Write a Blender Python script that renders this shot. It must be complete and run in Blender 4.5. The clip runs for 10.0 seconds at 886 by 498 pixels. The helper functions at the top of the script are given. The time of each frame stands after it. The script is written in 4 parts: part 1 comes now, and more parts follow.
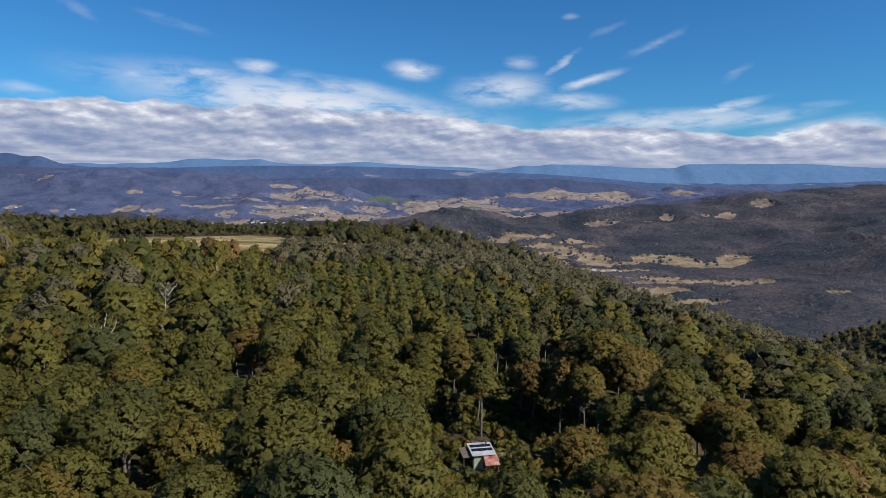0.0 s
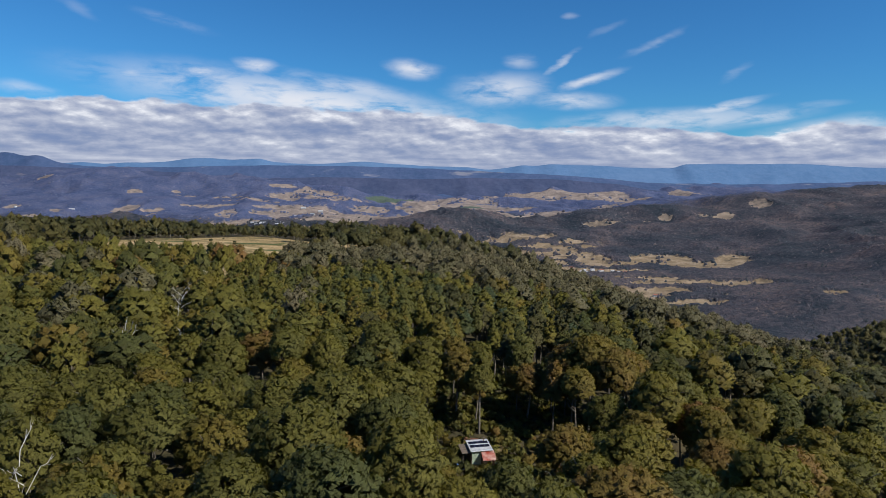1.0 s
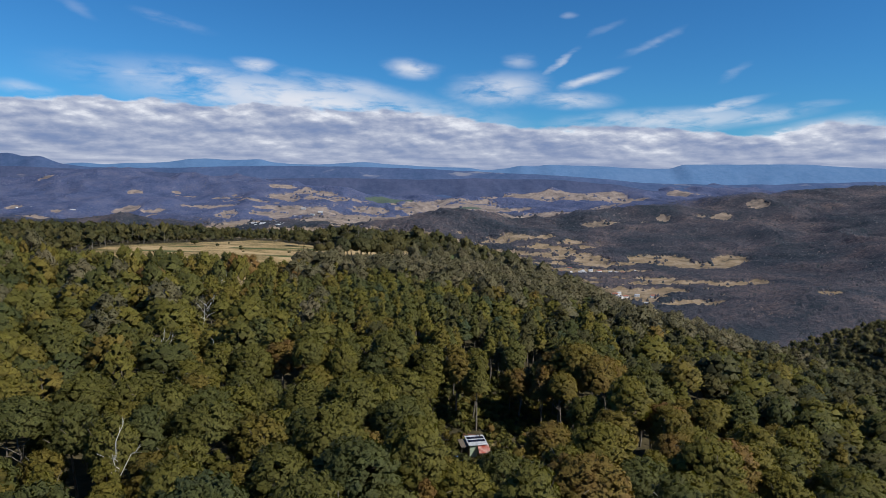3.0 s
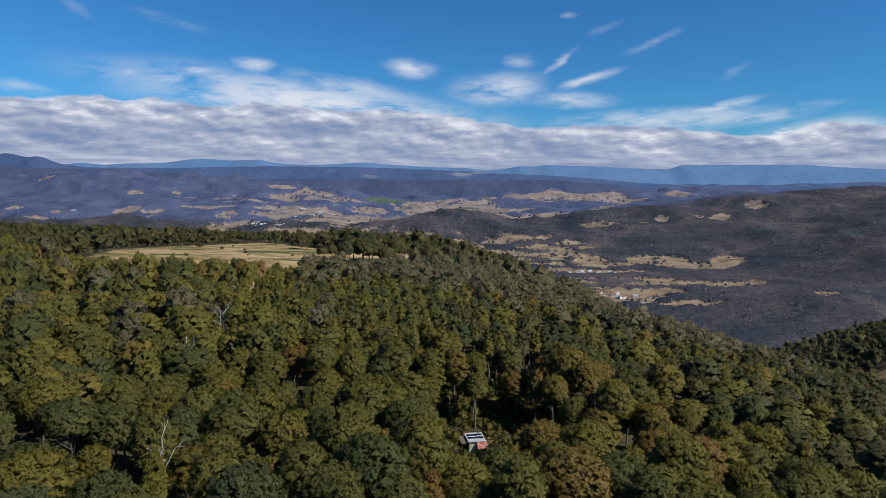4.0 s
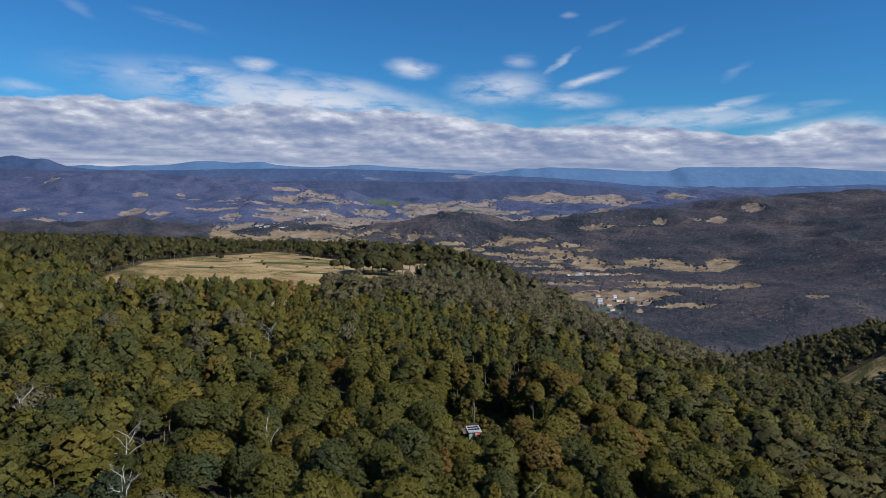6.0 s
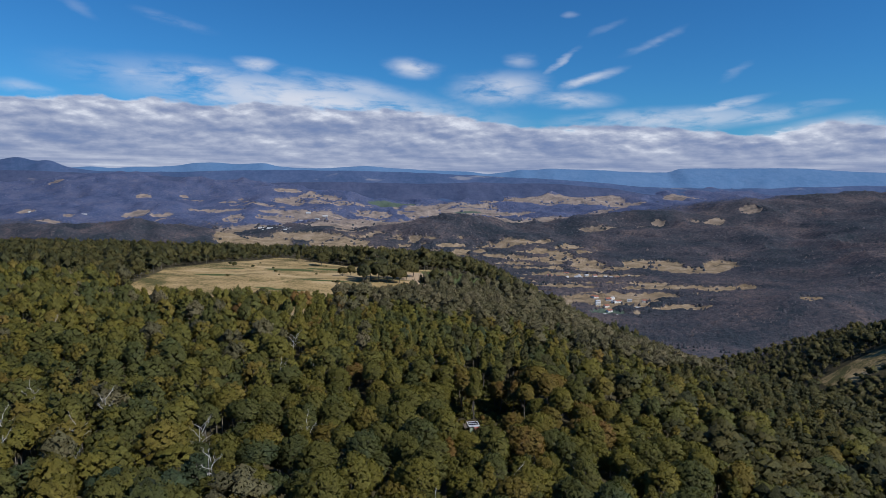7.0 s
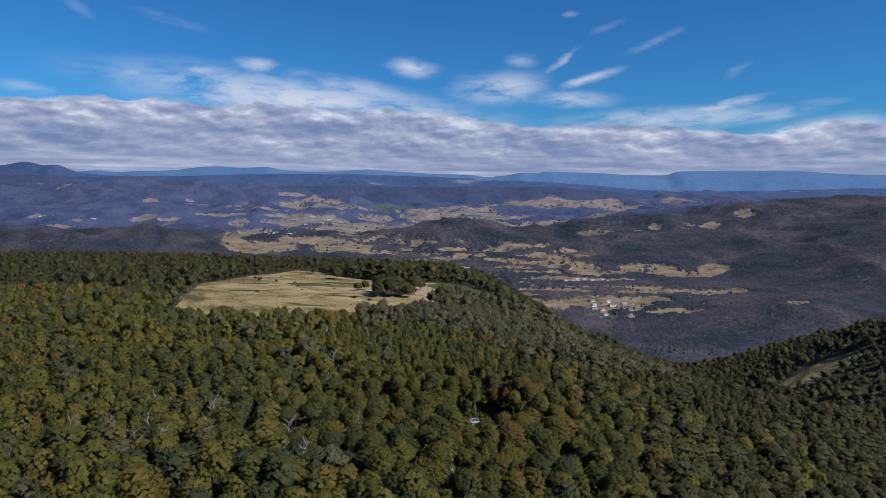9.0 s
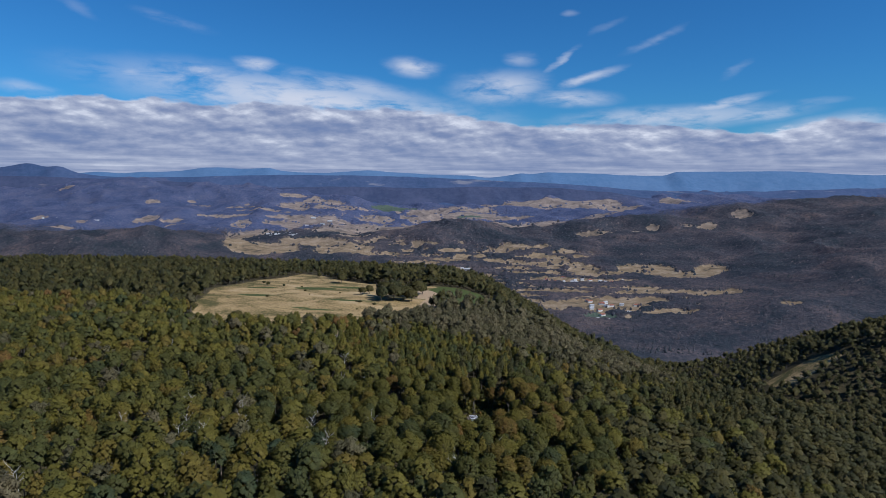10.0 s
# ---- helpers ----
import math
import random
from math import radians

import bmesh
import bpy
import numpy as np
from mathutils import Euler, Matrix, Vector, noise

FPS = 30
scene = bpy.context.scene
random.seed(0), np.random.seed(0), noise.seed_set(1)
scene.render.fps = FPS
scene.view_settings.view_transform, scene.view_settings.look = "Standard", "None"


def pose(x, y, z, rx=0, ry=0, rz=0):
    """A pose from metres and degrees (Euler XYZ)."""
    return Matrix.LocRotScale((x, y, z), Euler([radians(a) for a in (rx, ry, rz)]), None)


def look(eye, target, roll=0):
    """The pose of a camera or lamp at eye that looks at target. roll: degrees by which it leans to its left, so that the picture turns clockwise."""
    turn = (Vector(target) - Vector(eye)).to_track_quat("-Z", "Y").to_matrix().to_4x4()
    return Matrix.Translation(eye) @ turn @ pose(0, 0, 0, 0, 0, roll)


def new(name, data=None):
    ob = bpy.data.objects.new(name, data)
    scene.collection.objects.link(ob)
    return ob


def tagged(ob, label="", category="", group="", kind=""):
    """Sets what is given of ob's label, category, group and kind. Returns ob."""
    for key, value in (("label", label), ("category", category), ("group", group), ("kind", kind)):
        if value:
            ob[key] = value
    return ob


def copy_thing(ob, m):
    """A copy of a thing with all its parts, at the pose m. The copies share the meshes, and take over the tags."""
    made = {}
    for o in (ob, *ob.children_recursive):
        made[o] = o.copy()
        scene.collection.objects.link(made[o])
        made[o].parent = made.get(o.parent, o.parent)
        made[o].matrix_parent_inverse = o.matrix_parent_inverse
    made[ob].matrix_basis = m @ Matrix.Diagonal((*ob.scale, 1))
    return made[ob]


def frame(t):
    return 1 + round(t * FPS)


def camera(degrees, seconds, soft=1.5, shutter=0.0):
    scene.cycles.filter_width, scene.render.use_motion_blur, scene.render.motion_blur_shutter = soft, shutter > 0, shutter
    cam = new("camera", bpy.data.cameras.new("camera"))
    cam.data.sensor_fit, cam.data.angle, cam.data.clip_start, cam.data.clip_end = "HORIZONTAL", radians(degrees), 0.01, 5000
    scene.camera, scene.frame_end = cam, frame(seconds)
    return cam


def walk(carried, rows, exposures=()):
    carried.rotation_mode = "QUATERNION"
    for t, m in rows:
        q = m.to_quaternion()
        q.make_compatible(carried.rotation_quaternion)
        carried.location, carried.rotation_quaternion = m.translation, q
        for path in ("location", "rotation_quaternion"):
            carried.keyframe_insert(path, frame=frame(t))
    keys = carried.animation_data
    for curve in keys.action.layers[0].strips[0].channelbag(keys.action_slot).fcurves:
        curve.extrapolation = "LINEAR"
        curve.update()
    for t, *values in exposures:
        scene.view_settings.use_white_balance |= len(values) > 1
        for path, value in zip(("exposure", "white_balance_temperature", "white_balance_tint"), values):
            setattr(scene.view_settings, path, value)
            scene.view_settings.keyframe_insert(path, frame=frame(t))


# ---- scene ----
cam = camera(70.0, 10.0, 0.75)
PATH = [
    (0, (-0.411, -0.588, 60.839), (-0.435, 1.399, 60.613), 0.7),
    (0.5, (-0.537, -4.196, 62.177), (-0.56, -2.209, 61.95), 0.75),
    (1, (-0.635, -7.928, 63.589), (-0.656, -5.941, 63.361), 0.75),
    (1.5, (-0.692, -11.862, 65.122), (-0.712, -9.875, 64.894), 0.75),
    (2, (-0.829, -15.913, 66.708), (-0.847, -13.927, 66.479), 0.75),
    (2.5, (-0.889, -19.966, 68.22), (-0.908, -17.979, 67.991), 0.75),
    (4, (-1.407, -35.251, 73.946), (-1.424, -33.264, 73.716), 0.72),
    (4.5, (-1.68, -43.532, 77.102), (-1.697, -41.545, 76.873), 0.72),
    (5, (-1.916, -53.614, 80.887), (-1.935, -51.628, 80.657), 0.72),
    (5.5, (-2.329, -65.367, 85.301), (-2.348, -63.38, 85.071), 0.75),
    (7, (-3.976, -110.569, 101.612), (-3.997, -108.583, 101.381), 0.75),
    (7.5, (-4.569, -127.369, 108.164), (-4.591, -125.383, 107.933), 0.7),
    (8, (-5.503, -144.782, 114.77), (-5.526, -142.796, 114.54), 0.68),
    (8.5, (-6.11, -162.445, 121.6), (-6.133, -160.458, 121.369), 0.65),
    (9, (-7.017, -179.958, 128.25), (-7.041, -177.971, 128.018), 0.62),
    (9.5, (-7.426, -196.796, 134.245), (-7.45, -194.809, 134.012), 0.6),
    (10, (-7.889, -211.529, 139.364), (-7.912, -209.543, 139.13), 0.55),
]
walk(cam, [(t, look(eye, target, roll)) for t, eye, target, roll in PATH], [(0.0, 0.12, 6500, 10), (4.0, 0.03, 6380, 10), (7.0, -0.10, 6150, 11), (10.0, -0.18, 5900, 12)])

# ---- light ----
SUN_TO = Vector((0.76, -0.36, 0.80)).normalized()
sun = new("sun", bpy.data.lights.new("sun", "SUN"))
sun.data.energy, sun.data.angle, sun.data.color = 5.0, radians(0.6), (1.0, 0.94, 0.84)
sun.matrix_world = look(SUN_TO * 100, (0, 0, 0))


class Graph:
    """Short node wiring."""

    def __init__(self, tree):
        self.t = tree
        tree.nodes.clear()

    def node(self, kind, operation="", blend=""):
        n = self.t.nodes.new(kind)
        if operation:
            n.operation = operation
        if blend:
            n.data_type, n.blend_type = "RGBA", blend
        return n

    def link(self, a, b):
        if isinstance(a, bpy.types.NodeSocket):
            self.t.links.new(a, b)
        else:
            b.default_value = a

    def math(self, op, a, b=None, c=None, clamp=False):
        n = self.node("ShaderNodeMath", op)
        n.use_clamp = clamp
        for i, v in enumerate((a, b, c)):
            if v is not None:
                self.link(v, n.inputs[i])
        return n.outputs[0]

    def step(self, v, lo, hi, a=0.0, b=1.0):
        n = self.node("ShaderNodeMapRange")
        n.interpolation_type = "SMOOTHSTEP"
        for i, x in enumerate((v, lo, hi, a, b)):
            self.link(x, n.inputs[i])
        return n.outputs[0]

    def mix(self, f, a, b, kind="MIX"):
        n = self.node("ShaderNodeMix", blend=kind)
        self.link(f, n.inputs[0])
        for v, i in ((a, 6), (b, 7)):
            self.link((*v, 1.0) if isinstance(v, tuple) and len(v) == 3 else v, n.inputs[i])
        return n.outputs[2]

    def noise(self, vec, scale, detail=4.0, rough=0.55, distort=0.0):
        n = self.node("ShaderNodeTexNoise")
        if vec is not None:
            self.link(vec, n.inputs["Vector"])
        n.inputs["Scale"].default_value, n.inputs["Detail"].default_value = scale, detail
        n.inputs["Roughness"].default_value, n.inputs["Distortion"].default_value = rough, distort
        return n.outputs[0]

    def scaled(self, vec, s):
        n = self.node("ShaderNodeVectorMath", "MULTIPLY")
        self.link(vec, n.inputs[0])
        n.inputs[1].default_value = s
        return n.outputs[0]

    def ramp(self, f, stops, interp="LINEAR"):
        n = self.node("ShaderNodeValToRGB")
        n.color_ramp.interpolation = interp
        while len(n.color_ramp.elements) < len(stops):
            n.color_ramp.elements.new(0.5)
        for e, (p, c) in zip(n.color_ramp.elements, stops):
            e.position, e.color = p, (*c, 1.0)
        self.link(f, n.inputs[0])
        return n.outputs[0]

    def attr(self, name):
        n = self.node("ShaderNodeAttribute")
        n.attribute_name = name
        return n.outputs["Fac"]


def make_world():
    w = bpy.data.worlds.new("sky")
    scene.world = w
    w.use_nodes = True
    g = Graph(w.node_tree)
    sky = g.node("ShaderNodeTexSky")
    sky.sky_type, sky.sun_disc = "NISHITA", False
    sky.sun_elevation = math.asin(SUN_TO.z)
    sky.sun_rotation = math.atan2(SUN_TO.x, SUN_TO.y)
    sky.air_density, sky.dust_density, sky.ozone_density, sky.altitude = 1.0, 0.1, 2.5, 400
    vec = g.node("ShaderNodeTexCoord").outputs["Generated"]
    sep = g.node("ShaderNodeSeparateXYZ")
    g.link(vec, sep.inputs[0])
    az = g.math("MULTIPLY", g.math("ARCTAN2", sep.outputs[0], sep.outputs[1]), 57.2958)
    el = g.math("MULTIPLY", g.math("ARCSINE", sep.outputs[2]), 57.2958)
    blue = g.mix(1.0, sky.outputs[0], (0.215, 0.60, 0.94), "MULTIPLY")
    # cloud space: broad along the horizon, squeezed towards it
    flat_el = g.math("MULTIPLY", g.math("LOGARITHM", g.math("MAXIMUM", g.math("ADD", el, 0.6), 0.05), math.e), 1.75)
    join_uv = g.node("ShaderNodeCombineXYZ")
    g.link(g.math("MULTIPLY", az, 0.155), join_uv.inputs[0]), g.link(flat_el, join_uv.inputs[1])
    puff = join_uv.outputs[0]
    lifted = g.node("ShaderNodeVectorMath", "ADD")
    g.link(puff, lifted.inputs[0])
    lifted.inputs[1].default_value = (0.07, 0.13, 0.0)
    n1 = g.noise(puff, 0.55, 5.0, 0.55, 0.2)

    def billow(v, way):
        """Rounded cloud heads on long rolls, about 0.5 on average."""
        out = g.math("MULTIPLY", g.noise(v, 0.9, 4.0, 0.5, 0.2), 0.62)
        rag = g.node("ShaderNodeVectorMath", "ADD")
        c = g.node("ShaderNodeTexNoise")
        g.link(way, c.inputs["Vector"])
        c.inputs["Scale"].default_value, c.inputs["Detail"].default_value = 30.0, 5.0
        g.link(way, rag.inputs[0]), g.link(g.scaled(c.outputs[1], (0.03, 0.03, 0.03)), rag.inputs[1])
        for scale, part in ((10.0, 0.36), (27.0, 0.17)):
            cell = g.node("ShaderNodeTexVoronoi")
            cell.feature = "SMOOTH_F1"
            cell.inputs["Scale"].default_value = scale
            cell.inputs["Smoothness"].default_value = 0.2
            g.link(rag.outputs[0], cell.inputs["Vector"])
            out = g.math("ADD", out, g.math("MULTIPLY", g.math("SUBTRACT", 0.85, cell.outputs[0]), part))
        return g.math("ADD", out, g.math("MULTIPLY", g.math("SUBTRACT", g.noise(way, 55.0, 6.0, 0.62), 0.5), 0.22))
    way = g.scaled(vec, (1.0, 1.0, 3.0))
    raised = g.node("ShaderNodeVectorMath", "ADD")
    g.link(way, raised.inputs[0])
    raised.inputs[1].default_value = (0.007, -0.004, 0.018)
    n2, n2b = billow(puff, way), billow(lifted.outputs[0], raised.outputs[0])
    n3 = g.noise(g.scaled(puff, (0.55, 1.7, 1.0)), 1.0, 6.0, 0.6, 0.3)
    # low bank of stratocumulus all round the horizon, thinner towards the east
    ease = g.step(az, -8.0, 12.0, 5.7, 4.0)
    lift = g.math("MULTIPLY", g.math("SUBTRACT", n1, 0.5), 1.3)
    lift = g.math("ADD", lift, g.math("MULTIPLY", g.math("SUBTRACT", n2, 0.5), 2.6))
    top = g.math("ADD", g.math("SUBTRACT", el, ease), lift)
    bank = g.step(top, 0.16, -0.22)
    lit = g.math("MULTIPLY", g.math("SUBTRACT", n2, n2b), g.step(el, 0.5, 3.0, 0.7, 2.0))
    grey = g.math("ADD", g.math("MULTIPLY", g.math("SUBTRACT", n3, 0.5), g.step(el, 0.8, 3.5, 1.0, 0.2)), g.math("ADD", lit, 0.53))
    grey = g.math("ADD", grey, g.math("ADD", g.step(top, -1.6, 0.1, 0.0, 0.26), g.math("MULTIPLY", g.math("SUBTRACT", n1, 0.5), 0.5)))
    bank_col = g.ramp(grey, [(0.16, (1.9, 2.6, 4.4)), (0.36, (2.5, 3.1, 4.7)), (0.54, (3.4, 3.9, 5.3)), (0.74, (4.8, 5.2, 6.3)), (1.0, (7.8, 8.0, 8.6))])
    # thin sheet over the bank and single wisps: azimuth, elevation, half sizes, slant, strength
    wisps = [
        (-3.4, 9.2, 2.2, 0.72, -4, 0.85), (-21.4, 8.1, 1.4, 0.48, -3, 0.9), (-16.7, 9.0, 1.9, 0.54, -4, 0.75),
        (-26.3, 7.8, 1.1, 0.41, 0, 0.5), (-11.8, 6.0, 15.5, 1.9, -6, 1.0), (-17.9, 6.9, 8.8, 0.44, -2, 0.75),
        (-7.9, 7.3, 7.5, 0.81, -10, 0.6), (4.3, 7.5, 4.0, 1.33, 3, 0.8), (6.0, 9.9, 1.3, 0.56, 0, 0.4),
        (9.4, 9.8, 1.6, 0.3, 36, 0.5), (11.9, 8.3, 2.4, 0.4, 20, 0.75), (10.7, 6.6, 3.4, 0.75, -3, 0.75),
        (17.0, 11.3, 2.2, 0.34, 22, 0.25), (22.4, 5.9, 3.3, 0.38, 12, 0.75), (25.5, 5.1, 3.1, 0.46, 8, 0.7),
        (18.5, 4.9, 8.7, 0.87, 3, 0.75), (30.8, 4.0, 4.2, 0.79, 2, 0.75), (23.1, 8.5, 1.3, 0.28, 28, 0.16),
        (-23.4, 11.9, 2.7, 0.42, -12, 0.2), (-30.0, 12.2, 1.5, 0.35, -20, 0.14), (-33.5, 6.2, 1.8, 0.43, -5, 0.4),
        (13.3, 12.5, 1.3, 0.3, 25, 0.12), (10.5, 13.5, 0.7, 0.25, 0, 0.25), (29.6, 5.8, 1.9, 0.27, 0, 0.25),
    ]
    wob_a = g.math("MULTIPLY", g.math("SUBTRACT", n2, 0.5), 3.2)
    wob_b = g.math("MULTIPLY", g.math("SUBTRACT", n1, 0.5), 2.4)
    total = None
    for ca, ce, ra, re, slant, force in wisps:
        k, s = math.cos(radians(slant)), math.sin(radians(slant))
        da = g.math("ADD", g.math("SUBTRACT", az, ca), wob_a)
        de = g.math("ADD", g.math("SUBTRACT", el, ce), g.math("MULTIPLY", wob_b, 0.55))
        u = g.math("DIVIDE", g.math("ADD", g.math("MULTIPLY", da, k), g.math("MULTIPLY", de, s)), ra)
        v = g.math("DIVIDE", g.math("SUBTRACT", g.math("MULTIPLY", de, k), g.math("MULTIPLY", da, s)), re)
        d = g.math("SQRT", g.math("ADD", g.math("MULTIPLY", u, u), g.math("MULTIPLY", v, v)))
        m = g.step(d, 1.5, 0.0, 0.0, force)
        total = m if total is None else g.math("MAXIMUM", total, m)
    fine = g.noise(g.scaled(vec, (1.0, 1.0, 3.6)), 15.0, 7.0, 0.58, 0.35)
    total = g.math("MULTIPLY", total, g.step(fine, 0.26, 0.60))
    b_sky, b_wisp, b_bank = (g.node("ShaderNodeBackground") for _ in range(3))
    g.link(blue, b_sky.inputs[0])
    g.link((7.1, 7.4, 8.1, 1.0), b_wisp.inputs[0])
    g.link(bank_col, b_bank.inputs[0])
    for b in (b_sky, b_wisp, b_bank):
        b.inputs[1].default_value = 0.1
    m1, m2 = g.node("ShaderNodeMixShader"), g.node("ShaderNodeMixShader")
    for m, f, a, b in ((m1, total, b_sky.outputs[0], b_wisp.outputs[0]), (m2, bank, m1.outputs[0], b_bank.outputs[0])):
        g.link(f, m.inputs[0]), g.link(a, m.inputs[1]), g.link(b, m.inputs[2])
    g.link(m2.outputs[0], g.node("ShaderNodeOutputWorld").inputs[0])


make_world()


# ---- materials ----
def material(name, build):
    m = bpy.data.materials.new(name)
    m.use_nodes = True
    g = Graph(m.node_tree)
    g.link(build(g), g.node("ShaderNodeOutputMaterial").inputs[0])
    return m


def surface(g, col, rough=0.8, metal=0.0, bump=None, height=0.1, spec=0.3):
    p = g.node("ShaderNodeBsdfPrincipled")
    g.link(col if not isinstance(col, tuple) else (*col, 1.0), p.inputs["Base Color"])
    g.link(rough, p.inputs["Roughness"])
    p.inputs["Metallic"].default_value = metal
    p.inputs["Specular IOR Level"].default_value = spec
    if bump is not None:
        b = g.node("ShaderNodeBump")
        b.inputs["Distance"].default_value = height
        g.link(bump, b.inputs["Height"])
        g.link(b.outputs[0], p.inputs["Normal"])
    return p.outputs[0]


def place(g):
    return g.node("ShaderNodeNewGeometry").outputs["Position"]


def leaf_build(stops, through_part=0.2, speck=3.0, relief=0.25, gaps=0.0, single=0.78, patch=0.012, patchy=0.8):
    """Foliage: tone from tree to tree and tuft to tuft; gaps: the share of air between the leaves."""
    def build(g):
        geo = g.node("ShaderNodeNewGeometry")
        pos = geo.outputs["Position"]
        rnd = g.node("ShaderNodeObjectInfo").outputs["Random"]
        t = g.math("FRACT", g.math("ADD", g.attr("tint"), rnd))
        broad = g.math("MULTIPLY", g.math("SUBTRACT", g.noise(pos, patch, 3), 0.5), patchy)
        twig = g.math("MULTIPLY", g.math("SUBTRACT", g.noise(pos, 0.35, 2), 0.5), 0.25)
        t = g.math("ADD", g.math("ADD", g.math("MULTIPLY", t, single), twig), g.math("ADD", broad, 0.47 - 0.5 * single), clamp=True)
        col = g.ramp(t, stops)
        tuft = g.noise(pos, speck, 3, 0.65)
        isl = g.math("ADD", g.math("MULTIPLY", geo.outputs["Random Per Island"], 0.25), g.math("MULTIPLY", tuft, 0.75))
        v = g.step(isl, 0.28, 0.72, 0.68, 1.30)
        h = g.node("ShaderNodeHueSaturation")
        g.link(v, h.inputs["Value"])
        g.link(col, h.inputs["Color"])
        d = surface(g, h.outputs[0], 0.6, bump=tuft, height=relief, spec=0.2)
        tr = g.node("ShaderNodeBsdfTranslucent")
        g.link(g.mix(1.0, h.outputs[0], (1.1, 1.15, 0.5), "MULTIPLY"), tr.inputs[0])
        m = g.node("ShaderNodeMixShader")
        m.inputs[0].default_value = through_part
        g.link(d, m.inputs[1]), g.link(tr.outputs[0], m.inputs[2])
        if not gaps:
            return m.outputs[0]
        air = g.math("LESS_THAN", g.noise(pos, speck * 0.9, 3, 0.7, 0.4), 0.5 - 0.16 * (0.5 - gaps) * 2)
        cut = g.node("ShaderNodeMixShader")
        g.link(air, cut.inputs[0])
        g.link(m.outputs[0], cut.inputs[1]), g.link(g.node("ShaderNodeBsdfTransparent").outputs[0], cut.inputs[2])
        return cut.outputs[0]
    return build


EUC = [(0.0, (0.052, 0.072, 0.036)), (0.08, (0.068, 0.077, 0.025)), (0.38, (0.104, 0.099, 0.022)), (0.66, (0.136, 0.121, 0.022)),
       (0.88, (0.155, 0.114, 0.025)), (1.0, (0.174, 0.097, 0.033))]
DARK = [(0.0, (0.046, 0.050, 0.020)), (0.5, (0.068, 0.064, 0.020)), (1.0, (0.100, 0.083, 0.026))]
GREY = [(0.0, (0.078, 0.073, 0.034)), (0.5, (0.104, 0.093, 0.046)), (1.0, (0.142, 0.119, 0.066))]
# far woods: the blue of aerial haze is put into these leaf colours
WOOD_HAZED = [(0.0, (0.052, 0.074, 0.142)), (0.4, (0.070, 0.088, 0.158)), (0.7, (0.088, 0.099, 0.164)), (1.0, (0.116, 0.114, 0.164))]
# nearer hills: brown leaves with cloud shade and some haze painted in
HILL_SHADED = [(0.0, (0.018, 0.030, 0.036)), (0.35, (0.034, 0.042, 0.054)), (0.65, (0.068, 0.062, 0.074)), (1.0, (0.125, 0.098, 0.094))]
M_LEAF = material("eucalypt_leaves", leaf_build(EUC, 0.25, 8.0, 0.10, 0.32))
M_CANOPY = material("eucalypt_canopy", leaf_build(EUC, 0.25, 5.0, 0.15, 0.22))
M_DARK = material("dark_leaves", leaf_build(DARK, 0.2, 3.6, 0.25, 0.2))
M_GREY = material("dry_grey_leaves", leaf_build(GREY, 0.12, 1.8, 0.4, 0.35))
M_WOOD_HAZED = material("distant_leaves_hazed", leaf_build(WOOD_HAZED, 0.1, 0.7, 1.0, 0.0, 0.4, 0.005, 1.6))
M_HILL_SHADED = material("dry_hill_leaves_shaded", leaf_build(HILL_SHADED, 0.1, 0.7, 1.0, 0.0, 0.4, 0.005, 2.0))


def bark_build(a, b):
    def build(g):
        pos = place(g)
        n = g.noise(g.scaled(pos, (3.0, 3.0, 0.7)), 1.6, 6)
        return surface(g, g.ramp(n, [(0.3, a), (0.7, b)]), 0.8, bump=n, height=0.05)
    return build


M_BARK = material("bark", bark_build((0.07, 0.058, 0.046), (0.24, 0.215, 0.18)))
M_DEADWOOD = material("bleached_wood", bark_build((0.38, 0.36, 0.33), (0.68, 0.66, 0.61)))


